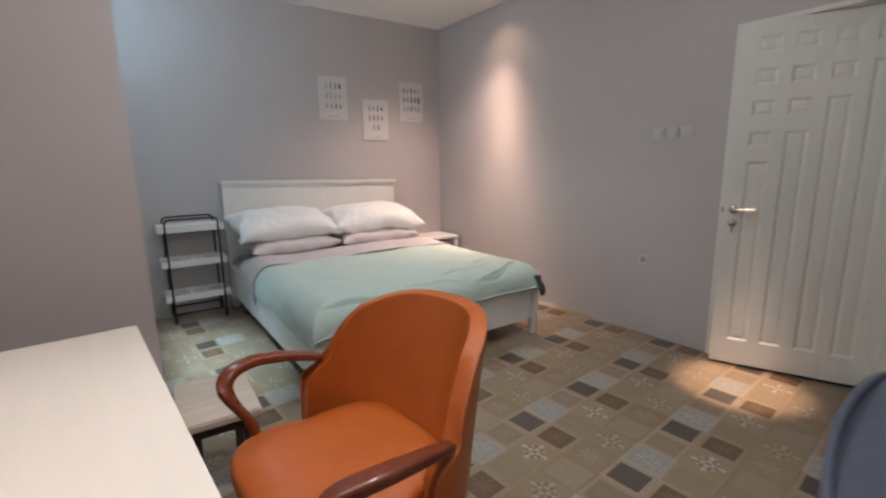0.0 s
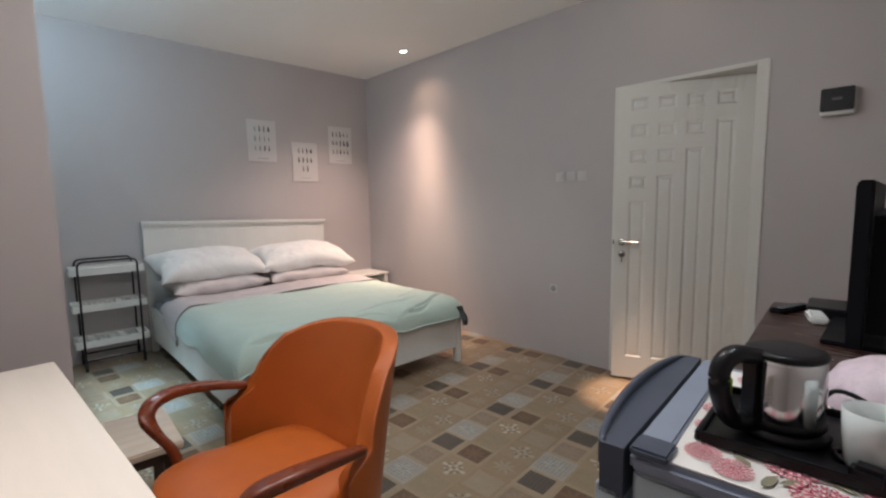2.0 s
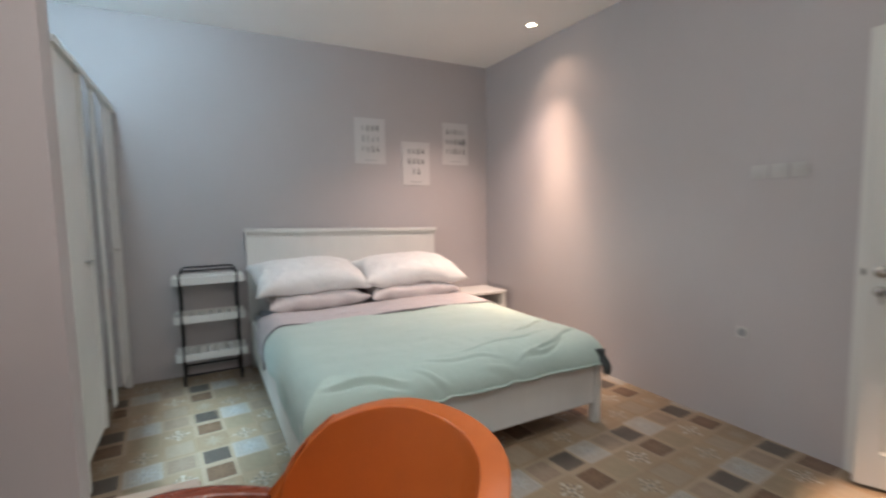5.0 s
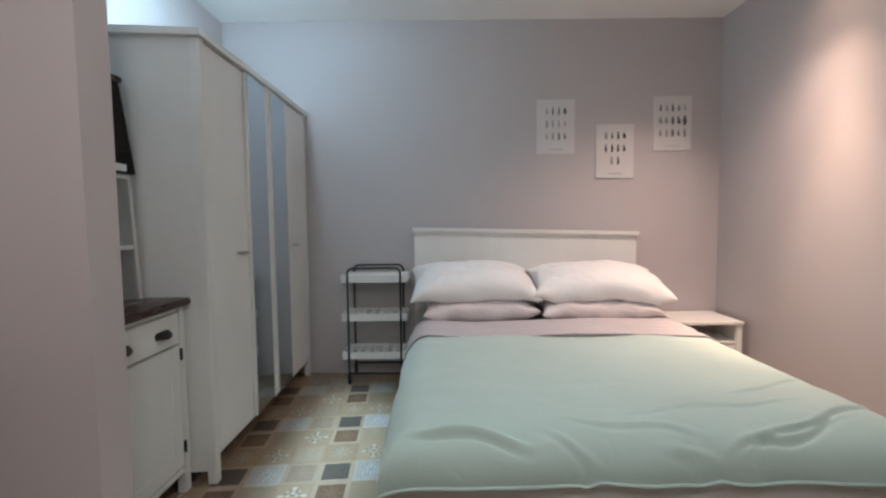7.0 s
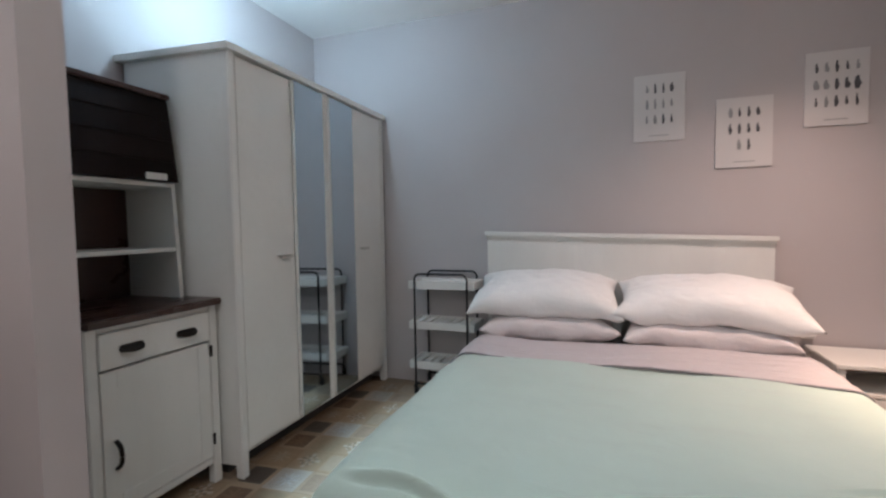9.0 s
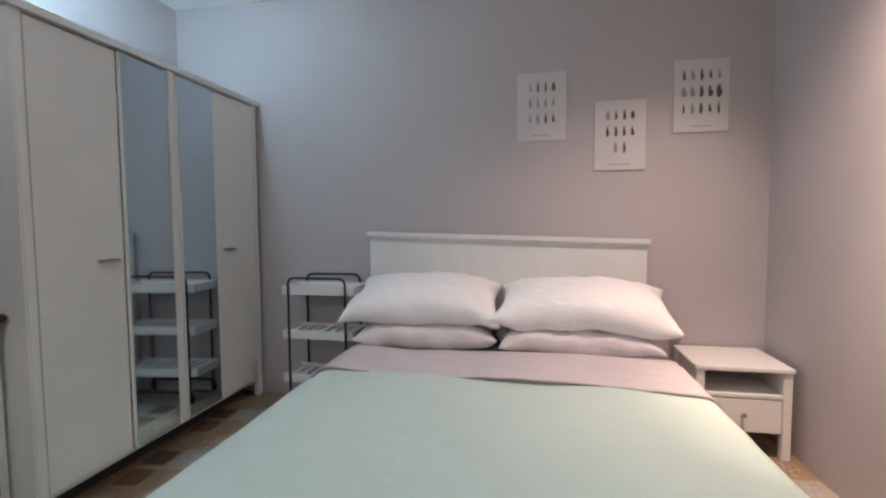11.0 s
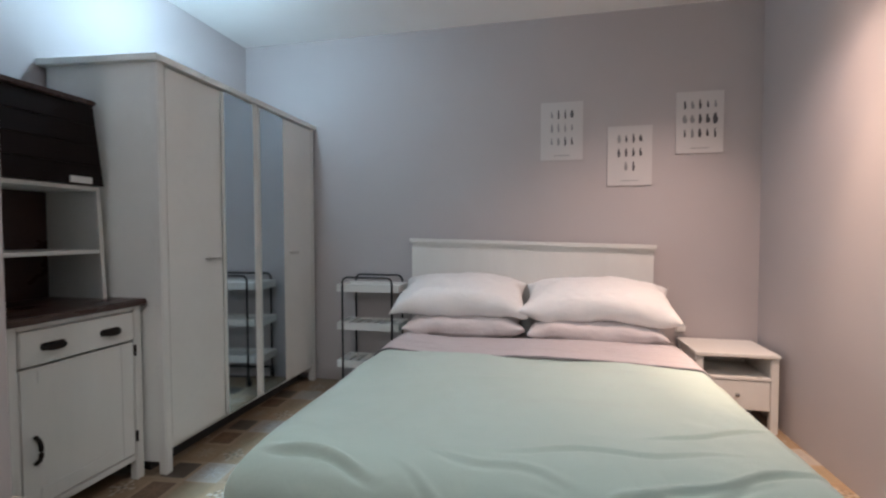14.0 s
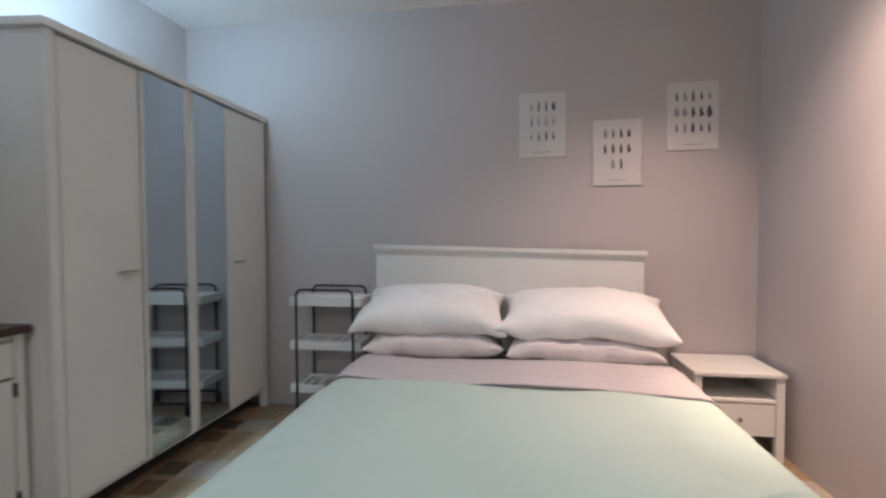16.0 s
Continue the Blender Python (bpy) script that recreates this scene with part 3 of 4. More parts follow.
part("knob", lathe([(0.006, 0), (0.006, 0.012), (0.013, 0.018), (0.010, 0.024)], 16), CHROME, dw, smooth=True).matrix_local = pose((NX0 + NX1) / 2, NY0 + 0.014, 0.225, 90)

# ---- bed ----
bed = thing("bed", "white wooden double bed frame with a panelled headboard", "bed", (0, 0, 0))
BX0, BX1, BY0, BY1 = 0.905, 2.615, 2.225, 4.335
HB0, HB1 = BX0 - 0.006, BX1 - 0.032


def board(x0, x1, y0, y1, z0, left_top, right_top):
    return prism([(x0, z0), (x1, z0 if z0 < 0.5 else z0 + right_top - left_top), (x1, right_top), (x0, left_top)], y0, y1, "y")


hbd = part("headboard", board(HB0, HB1, BY1 - 0.036, BY1 - 0.006, 0.22, 1.092, 1.047), WHITE_WORN, bed, bevel=0.003)
part("cap_rail", board(HB0 - 0.012, HB1 + 0.012, BY1 - 0.062, BY1, 1.110, 1.136, 1.091), WHITE_WORN, hbd, bevel=0.006)
part("moulding", board(HB0 - 0.004, HB1 + 0.004, BY1 - 0.050, BY1 - 0.003, 1.0925, 1.1095, 1.0645), WHITE_WORN, hbd, bevel=0.005)
for x in (HB0 + 0.002, HB1 - 0.052):
    part("post", boxes((x, x + 0.05, BY1 - 0.0355, BY1 - 0.008, 0, 0.2195)), WHITE_WORN, bed, bevel=0.003)
for x in (BX0, BX1 - 0.035):
    part("side_rail", boxes((x, x + 0.028, BY0 + 0.03, BY1 - 0.05, 0.125, 0.395)), WHITE_WORN, bed, bevel=0.004)
part("footboard", boxes((BX0 + 0.05, BX1 - 0.05, BY0 + 0.006, BY0 + 0.032, 0.125, 0.395)), WHITE_WORN, bed, bevel=0.004)
for x in (BX0, BX1 - 0.05):
    part("leg", boxes((x, x + 0.05, BY0, BY0 + 0.05, 0, 0.385)), WHITE_WORN, bed, bevel=0.004)
part("middle_leg", boxes((1.73, 1.78, 3.2, 3.25, 0, 0.2)), WHITE_WORN, bed)
part("slat_base", boxes((BX0 + 0.03, BX1 - 0.037, BY0 + 0.034, BY1 - 0.05, 0.2, 0.23)), WHITE_WORN, bed)


mt = part("mattress", boxes((BX0 + 0.03, BX1 - 0.037, BY0 + 0.035, BY1 - 0.052, 0.231, 0.47)), MATTRESS, None, bevel=0.035, smooth=True, segments=4)
tagged(mt, "grey cloth covered mattress on the bed frame", "mattress")


def drape(x0, x1, y0, y1, top, left, right, foot, head, seed, wrinkle, folds=(), taper=0.0, hem=None, foot_curve=0.075, left_curve=0.075, skew_foot=0.0, skew_head=0.0):
    """A cloth over the mattress: how far it hangs at each side, with wrinkles and single folds (x, y, turn, length, height)."""
    w, l = x1 - x0, y1 - y0
    mid = (x0 + x1) / 2

    def fall(o, rad):
        if o <= 0:
            return 0.0, 0.0
        a = min(o / rad, math.pi / 2)
        return rad * math.sin(a), rad * (1 - math.cos(a)) + max(o - rad * math.pi / 2, 0)

    def at(u, v):
        s = -left + u * (w + left + right)
        t = -foot + v * (l + foot + head)
        along = min(max(t / l, 0), 1)
        over_x = -s if s < 0 else max(s - w, 0)
        over_y = -t if t < 0 else max(t - l, 0)
        if s < 0 and hem:
            over_x *= hem(along)
        sx, sy = (-1 if s < 0 else 1), (-1 if t < 0 else 1)
        ox, dx = fall(over_x, left_curve if s < 0 else 0.075)
        oy, dy = fall(over_y, foot_curve)
        x = x0 + min(max(s, 0), w)
        x = mid + (x - mid) * (1 - taper * (1 - along) ** 1.6) + sx * ox
        y = y0 + min(max(t, 0), l) + sy * oy
        y += (skew_foot * (1 - along) + skew_head * along ** 6) * min(max(s / w, 0), 1) ** 1.5
        p = Vector((s, t, seed))
        swell = 0.022 * noise.noise(p * 1.7) + wrinkle * noise.noise(Vector((s * 3, t * 7, seed + 3))) + 0.3 * wrinkle * noise.noise(Vector((s * 14, t * 16, seed + 5)))
        edge = min(1.0, (over_x + over_y) / 0.14)
        if over_x > 0:
            x += sx * edge * (0.004 * math.sin(t * 9 + 2 * math.sin(t * 5 + seed)) + 0.008 * noise.noise(p * 5))
        if over_y > 0:
            y += sy * edge * (0.005 * math.sin(s * 13 + 2.4 * math.sin(s * 4 + seed)) + 0.009 * noise.noise(p * 5))
        hump = 0.0
        for fx, fy, turn, length, height in folds:
            ca, sa = math.cos(radians(turn)), math.sin(radians(turn))
            a, b = (x - fx) * ca + (y - fy) * sa, -(x - fx) * sa + (y - fy) * ca
            b += 0.02 * math.sin(a * 6) + 0.012 * math.sin(a * 17 + fx * 9)
            hump += height * math.exp(-(a / length) ** 4) * (math.exp(-(b / 0.009) ** 2) - 0.8 * math.exp(-((b + 0.014) / 0.008) ** 2))
        return Vector((x, y, top - max(dx, dy) - 0.3 * min(dx, dy) + swell * (1 - 0.8 * edge) + hump))
    return at


sheet_ob = part("sheet", sheet(drape(BX0 + 0.085, BX1 - 0.09, 2.6, 3.95, 0.492, 0.125, 0.11, 0.0, 0.0, 2.0, 0.006), 90, 70), SHEET, smooth=True)
tagged(thick(sheet_ob, 0.012), "pink-grey cotton bed sheet under the duvet", "bed sheet")
fold_at = drape(BX0 + 0.135, BX1 - 0.055, 3.41, 3.80, 0.536, 0.36, 0.20, 0.0, 0.0, 5.0, 0.010, ((1.7, 3.52, 2, 0.6, 0.007), (2.2, 3.62, 3, 0.3, 0.007), (2.30, 3.46, -4, 0.30, 0.006), (2.28, 3.54, 1, 0.34, 0.005), (2.30, 3.69, 3, 0.30, 0.006), (1.25, 3.58, -2, 0.25, 0.005)), hem=lambda a: 1.0 - 0.30 * a, left_curve=0.15, skew_foot=-0.08)
turn_ob = part("duvet_cuff", sheet(fold_at, 110, 40), SHEET, smooth=True)
tagged(thick(turn_ob, 0.018), "pink-grey underside of the duvet folded back", "duvet")
piping = part("grey_edge", tube([fold_at(k / 60, 0.0) + Vector((0, -0.006, -0.004)) for k in range(61)], 0.005, 8), surface("grey_hem", (0.22, 0.21, 0.22), 0.9, fine=300, bump=0.2), turn_ob, "grey stitched hem", smooth=True)
duvet_at = drape(BX0 + 0.140, BX1 - 0.055, BY0 + 0.13, 3.415, 0.532, 0.31, 0.20, 0.25, 0.0, 9.0, 0.007,
                 ((1.20, 2.268, -1, 0.16, 0.022), (2.05, 2.40, 12, 0.30, 0.008), (2.34, 2.32, 24, 0.24, 0.014), (2.22, 2.27, 18, 0.20, 0.012), (1.62, 2.215, -12, 0.16, 0.010), (1.72, 2.30, -3, 0.20, 0.006), (2.38, 2.60, 30, 0.20, 0.009), (1.95, 2.205, -8, 0.14, 0.009)),
                 0.015, lambda a: 1.0 - 0.12 * a + 0.05 * math.sin(9 * a), 0.15, 0.15, skew_head=-0.08)
duvet_ob = part("duvet", sheet(duvet_at, 280, 270), DUVET, smooth=True)
part("hem", tube([duvet_at(k / 90, 0.002) + Vector((0, -0.004, 0.0)) for k in range(91)], 0.006, 8), DUVET, duvet_ob, smooth=True)
part("hem", tube([duvet_at(0.998, k / 70) + Vector((0.004, 0, 0.0)) for k in range(71)], 0.006, 8), DUVET, duvet_ob, smooth=True)
tagged(thick(duvet_ob, 0.012), "pale mint green rumpled cotton duvet on the bed", "duvet")
tip = part("blanket_corner", sheet(lambda u, v: Vector((2.575 + 0.048 * u + 0.010 * math.sin(9 * v), 2.16 + 0.12 * v * (1 - 0.6 * u) + 0.012 * math.sin(7 * u), 0.45 - 0.13 * u - 0.03 * v * u + 0.01 * math.sin(6 * v + u * 4))), 12, 12), THROW, smooth=True)
tagged(thick(tip, 0.012), "dark grey blanket corner hanging from the bed", "blanket")


def pillow(x, y, z, w, d, h, tilt, turn, seed, name_label, sag=0.0, cover=None):
    n_u, n_v = 72, 52

    def at(side):
        def f(u, v):
            px, py = 2 * u - 1, 2 * v - 1
            body = max(0.0, (1 - px ** 4) * (1 - py ** 4)) ** 0.5
            body = 0.72 * body + 0.28 * max(0.0, (1 - px * px) * (1 - py * py)) ** 0.5
            crease = 0.05 * noise.noise(Vector((px * 2.2, py * 2.2, seed))) + 0.030 * noise.noise(Vector((px * 6, py * 3, seed + 4)))
            rim = max(abs(px), abs(py))
            ruck = 0.06 * rim ** 2 * noise.noise(Vector((px * 9, py * 9, seed + 2))) + 0.05 * (0.5 - abs(noise.noise(Vector((px * 3.2 + py, py * 2.4, seed + 7))))) + 0.02 * abs(noise.noise(Vector((px * 7, py * 4 - px * 2, seed + 11))))
            zz = side * body * (0.5 + crease + ruck) * h
            pull_x, pull_y = 1 - 0.10 * (1 - py * py) * abs(px) ** 3, 1 - 0.13 * (1 - px * px) * abs(py) ** 3
            wave = 0.012 * rim ** 5 * math.sin(5.5 * px + 4 * py + seed) + 0.010 * rim ** 6 * math.sin(13 * px - 6 * py + 2 * seed)
            flop = 0.055 * max(0.0, -py) ** 3 * (0.6 + 0.6 * noise.noise(Vector((px * 2.5, 0, seed + 20)))) * sag / 0.04
            return Vector((px * w / 2 * pull_x, py * d / 2 * pull_y, zz + wave - sag * px * px - flop))
        return f
    bm = sheet(at(1), n_u, n_v)
    low = sheet(at(-1), n_u, n_v)
    me = bpy.data.meshes.new("lower")
    low.to_mesh(me)
    low.free()
    bm.from_mesh(me)
    bmesh.ops.remove_doubles(bm, verts=bm.verts, dist=0.0006)
    ob = part("pillow", bm, cover or PILLOW, smooth=True)
    ob.matrix_world = pose(x, y, z, tilt, 0, turn)
    return tagged(ob, name_label, "pillow", "pillows on the bed")


pillow(1.36, 4.02, 0.592, 0.78, 0.50, 0.160, 5, 2, 1, "flat pinkish white pillow lying under another pillow", cover=PILLOW_UNDER)
pillow(2.17, 4.01, 0.592, 0.80, 0.50, 0.160, 5, -2, 2, "flat pinkish white pillow lying under another pillow", cover=PILLOW_UNDER)
pillow(1.325, 4.03, 0.772, 0.88, 0.54, 0.195, 12, 3, 3, "plump white pillow on top of another pillow", 0.022)
pillow(2.185, 4.02, 0.768, 0.92, 0.54, 0.19, 11, -4, 4, "plump white pillow on top of another pillow", 0.032)

# ---- desk and bench ----
dk = thing("desk", "white table with a pale laminate top", "desk", (0.175, 1.665, 0), 4.6)
DW, DL, DH = 0.62, 1.22, 0.78
part("tabletop", boxes((-DW, 0, -DL, 0, DH - 0.034, DH)), DESKTOP, dk, bevel=0.003)
for x in (-DW + 0.03, -0.08):
    for y in (-DL + 0.03, -0.08):
        part("leg", boxes((x, x + 0.05, y, y + 0.05, 0, DH - 0.034)), WHITE, dk, bevel=0.003)
part("apron", boxes((-DW + 0.08, -0.08, -0.07, -0.05, DH - 0.11, DH - 0.034)), WHITE, dk)
part("apron", boxes((-DW + 0.08, -0.08, -DL + 0.05, -DL + 0.07, DH - 0.11, DH - 0.034)), WHITE, dk)
bn = thing("bench", "low pale wooden bench with dark legs", "bench", (0.265, 2.09, 0), -2)
part("seat", boxes((0, 0.275, -0.40, 0, 0.335, 0.367)), BENCHW, bn, bevel=0.006)
for x in (0.03, 0.21):
    for y in (-0.36, -0.07):
        part("leg", prism([(x, y), (x + 0.035, y), (x + 0.035, y + 0.035), (x, y + 0.035)], 0, 0.335), DARKLEG, bn, bevel=0.003)
part("rail", boxes((0.04, 0.235, -0.35, -0.335, 0.28, 0.334)), DARKLEG, bn)
part("rail", boxes((0.04, 0.235, -0.062, -0.047, 0.28, 0.334)), DARKLEG, bn)

# ---- chair; local: the front looks along -x ----
ch = thing("armchair", "orange leather armchair with reddish wooden arms", "chair", (0.630, 1.12, 0), 5)


def back_at(r0, lift):
    def f(u, v):
        up = max(0.0, (v - 0.66) / 0.34)
        step = min(1.0, max(0.0, (v - 0.50) / 0.13))
        a = radians((88 - 17 * step * step * (3 - 2 * step) - 15 * up ** 1.8) * (2 * u - 1))
        top = 1.0 - 0.10 * max(0.0, (abs(2 * u - 1) - 0.35) / 0.65) ** 2.2
        z = 0.30 + v * 0.530 * top
        lean = (z - 0.42) * 0.36
        rx, ry = 0.228 + r0, 0.345 + r0
        return Vector((0.02 + rx * math.cos(a) + lean * max(math.cos(a), 0), ry * math.sin(a) * (1 - 0.10 * v), z))
    return f


inner, outer = back_at(0.0, 0), back_at(0.055, 0)


def back_mesh():
    bm = bmesh.new()
    nu, nv = 40, 34
    prof = [(inner, j / nv) for j in range(nv + 1)] + [(outer, 1 - j / nv) for j in range(nv + 1)]
    g = [[bm.verts.new(f(i / nu, v)) for f, v in prof] for i in range(nu + 1)]
    n = len(prof)
    for i in range(nu):
        for j in range(n):
            bm.faces.new((g[i][j], g[i + 1][j], g[i + 1][(j + 1) % n], g[i][(j + 1) % n]))
    bm.faces.new(g[0][::-1]), bm.faces.new(g[-1])
    return bm


bk = part("backrest", back_mesh(), ORANGE, ch, smooth=True)
bv = bk.modifiers.new("round", "BEVEL")
bv.width, bv.segments, bv.limit_method, bv.angle_limit = 0.018, 4, "ANGLE", radians(50)
for u in (0.0, 1.0):
    part("welt", tube([outer(u, v / 40) + (outer(u, v / 40) - inner(u, v / 40)) * -0.08 for v in range(41)], 0.004, 8), PIPING, bk, smooth=True)


def seat_mesh():
    def at(u, v):
        a = 2 * math.pi * u
        q = 0.5
        cx = math.copysign(abs(math.cos(a)) ** q, math.cos(a))
        cy = math.copysign(abs(math.sin(a)) ** q, math.sin(a))
        if v < 0.6:
            r = v / 0.6
            r = max(r, 0.001)
            z = 0.475 - 0.030 * r ** 4
        else:
            k = (v - 0.6) / 0.4
            r = 1 + 0.035 * math.sin(math.pi * min(k * 1.2, 1)) - 0.03 * k
            z = 0.445 - 0.095 * k
        wide = 0.285 if cx < 0 else 0.255
        return Vector((-0.015 + cx * r * 0.262, cy * r * wide, z))
    return sheet(at, 48, 26)


part("seat", seat_mesh(), ORANGE, ch, smooth=True)
part("seat_base", boxes((-0.22, 0.24, -0.22, 0.22, 0.31, 0.36)), REDWOOD, ch, bevel=0.01)
for sgn in (1, -1):
    line = [(0.10, 0.345 * sgn, 0.600), (-0.01, 0.368 * sgn, 0.628), (-0.12, 0.374 * sgn, 0.643), (-0.198, 0.356 * sgn, 0.634), (-0.230, 0.328 * sgn, 0.602), (-0.214, 0.302 * sgn, 0.552), (-0.180, 0.285 * sgn, 0.492), (-0.165, 0.275 * sgn, 0.435), (-0.155, 0.27 * sgn, 0.36)]
    pts = bend(line, 6)
    wd = [0.85 + 0.35 * math.sin(math.pi * min(1, i / (len(pts) * 0.62))) for i in range(len(pts))]
    part("armrest", tube(pts, 0.022, 20, flat=0.66, widths=wd, square=0.55), REDWOOD, ch, "reddish varnished bent wood arm", smooth=True)
for x, y in ((-0.2, 0.2), (-0.2, -0.2), (0.22, 0.2), (0.22, -0.2)):
    part("leg", tube([(x * 1.08, y * 1.08, 0), (x, y, 0.33)], 0.02, 12, widths=[0.75, 1.1]), REDWOOD, ch, smooth=True)

# ---- fridge; local: the front looks along +y, its left side at x = 0 ----
fr = thing("mini_fridge", "small grey fridge with a dark grey plastic door edge", "fridge", (0.755, 0.050, 0), 5.5)
FW, FD, FH = 0.50, 0.50, 0.897
part("body", boxes((0.012, FW - 0.012, -FD, -0.004, 0.03, FH - 0.03)), FRIDGE_BODY, fr, bevel=0.006)
part("top_cover", boxes((0.004, FW - 0.004, -FD, 0.0, FH - 0.03, FH)), FRIDGE_TOP, fr, bevel=0.008)
part("front_strip", boxes((0.012, FW - 0.012, -0.050, -0.002, FH - 0.002, FH + 0.010)), FRIDGE_TOP, fr, "raised grey hinge strip", bevel=0.004)
dd = part("door", boxes((0.0, FW, 0.008, 0.05, 0.04, FH - 0.06)), FRIDGE_BODY, fr, bevel=0.008)
part("door_cap", prism([(0.0, 0.006), (0.0, 0.042), (0.05, 0.058), (FW / 2, 0.070), (FW - 0.05, 0.058), (FW, 0.042), (FW, 0.006)], FH - 0.075, FH + 0.006), FRIDGE_CAP, dd, "dark grey moulded door cap", bevel=0.007)
def lip_at(u, v):
    # the cap's outer edge, swelling upwards in the middle
    x = 0.004 + (FW - 0.008) * u
    return Vector((x, 0.040 + 0.027 * math.sin(math.pi * u) ** 0.7, FH - 0.03 + v * (0.036 + 0.016 * math.sin(math.pi * u) ** 0.6)))


lip = part("curved_lip", sheet(lip_at, 36, 6), FRIDGE_CAP, dd, "dark grey curved grip edge", smooth=True)
thick(lip, 0.011, 0.0)
part("strip_end", boxes((0.002, 0.055, -0.056, -0.001, FH - 0.001, FH + 0.0125)), FRIDGE_CAP, fr, "dark grey hinge cover", bevel=0.004)
for x in (0.04, FW - 0.08):
    for y in (-FD + 0.03, -0.07):
        part("foot", lathe([(0.018, 0), (0.02, 0.03)], 16, (x + 0.02, y)), BLACKP, fr)

# ---- things on the fridge ----
FM = pose(0.738, 0.040, 0, 0, 0, 5.5)
TABLE = 0.897
CLOTH = surface("cream_cloth", (0.80, 0.77, 0.74), 0.9, dark=0.95, big=6, fine=400, bump=0.3)
PINK = surface("red_print", (0.62, 0.10, 0.16), 0.9, dark=0.7, big=30, fine=300, bump=0.1)
ROSE = surface("rose_print", (0.80, 0.64, 0.62), 0.9, dark=0.85, big=30, fine=300, bump=0.1)
OLIVE = surface("olive_print", (0.26, 0.24, 0.16), 0.9, dark=0.8, big=30, fine=300, bump=0.1)
mat_ob = thing("table_mat", "cream cloth mat printed with red chrysanthemums", "mat")
mat_ob.matrix_world = FM @ pose(0, 0, TABLE)
part("cloth", sheet(lambda u, v: Vector((0.030 + 0.450 * u, -0.455 + 0.415 * v, 0.0035 + 0.0015 * noise.noise(Vector((u * 6, v * 6, 1))))), 20, 20), CLOTH, mat_ob).modifiers.new("thick", "SOLIDIFY").thickness = 0.002
for n, (cx, cy, r) in enumerate(((0.085, -0.078, 0.026), (0.062, -0.118, 0.027), (0.115, -0.180, 0.034), (0.058, -0.215, 0.036), (0.095, -0.285, 0.034), (0.175, -0.070, 0.024), (0.25, -0.068, 0.026), (0.33, -0.075, 0.026), (0.43, -0.10, 0.030), (0.40, -0.25, 0.034), (0.25, -0.34, 0.034), (0.05, -0.34, 0.032), (0.08, -0.40, 0.034))):
    bm = bmesh.new()
    fills = []
    for ring, count in ((0.20, 6), (0.50, 12), (0.82, 18)):
        for k in range(count):
            a = 2 * math.pi * (k + 0.5 * (count % 2)) / count
            c, s2 = math.cos(a), math.sin(a)
            pr, pw, pl = r * ring, r * 0.125, r * 0.17
            petal = [bm.verts.new((cx + c * (pr + pl * math.cos(q)) - s2 * pw * math.sin(q), cy + s2 * (pr + pl * math.cos(q)) + c * pw * math.sin(q), 0.0068)) for q in (2 * math.pi * i / 8 for i in range(8))]
            bm.faces.new(petal)
            fills.append((cx + c * (pr + pl * 0.1), cy + s2 * (pr + pl * 0.1), a, pw * 0.52, pl * 0.62))
    flower = part("flower", bm, PINK, mat_ob)
    bm = bmesh.new()
    for px, py, a, hw, hl in fills:
        c, s2 = math.cos(a), math.sin(a)
        bm.faces.new([bm.verts.new((px + c * hl * math.cos(q) - s2 * hw * math.sin(q), py + s2 * hl * math.cos(q) + c * hw * math.sin(q), 0.0074)) for q in (2 * math.pi * i / 6 for i in range(6))])
    part("petal_centre", bm, ROSE, flower)
for cx, cy, a in ((0.095, -0.125, 40), (0.060, -0.160, -20), (0.105, -0.232, 60), (0.048, -0.265, 20), (0.075, -0.185, -50), (0.130, -0.110, 15), (0.28, -0.085, 10), (0.13, -0.30, 30)):
    c, s2 = math.cos(radians(a)), math.sin(radians(a))
    bm = bmesh.new()
    bm.faces.new([bm.verts.new((cx + c * p - s2 * q, cy + s2 * p + c * q, 0.0066)) for p, q in ((-0.02, 0), (-0.008, -0.007), (0.008, -0.006), (0.022, 0), (0.008, 0.007), (-0.008, 0.006))])
    part("leaf", bm, OLIVE, mat_ob)

KT = TABLE + 0.007
ty = thing("tray", "black plastic serving tray with a raised rim", "tray", (0.965, -0.115, KT), 4)
part("base", boxes((-0.098, 0.115, -0.115, 0.105, 0, 0.006)), BLACKP, ty, bevel=0.002)
for b in ((-0.105, 0.122, 0.106, 0.113), (-0.105, 0.122, -0.122, -0.115), (-0.105, -0.098, -0.114, 0.105), (0.115, 0.122, -0.114, 0.105)):
    part("rim", boxes((*b, 0, 0.017)), BLACKP, ty, bevel=0.002)
kt = thing("kettle", "steel and black plastic electric kettle on its base", "kettle", (0.968, -0.098, KT + 0.0065), 0)
part("power_base", lathe([(0.060, 0), (0.062, 0.006), (0.057, 0.014), (0.03, 0.016)], 40), BLACKP, kt, smooth=True)
part("body", lathe([(0.052, 0.017), (0.0535, 0.024), (0.053, 0.06), (0.0518, 0.10), (0.0508, 0.125)], 48), STEEL, kt, "brushed steel body", smooth=True)
part("bottom_band", lathe([(0.0535, 0.016), (0.056, 0.020), (0.0557, 0.027), (0.054, 0.029)], 48), BLACKP, kt, smooth=True)
part("lid", lathe([(0.0512, 0.122), (0.0532, 0.124), (0.0535, 0.129), (0.049, 0.132), (0.040, 0.1325), (0.001, 0.133)], 40), BLACKP, kt, smooth=True)
part("spout", prism([(-0.018, 0.118), (0.018, 0.118), (0.0, 0.085)], 0.042, 0.062, "x"), STEEL, kt, bevel=0.004).matrix_local = pose(0, 0, 0, 0, 0, -38)
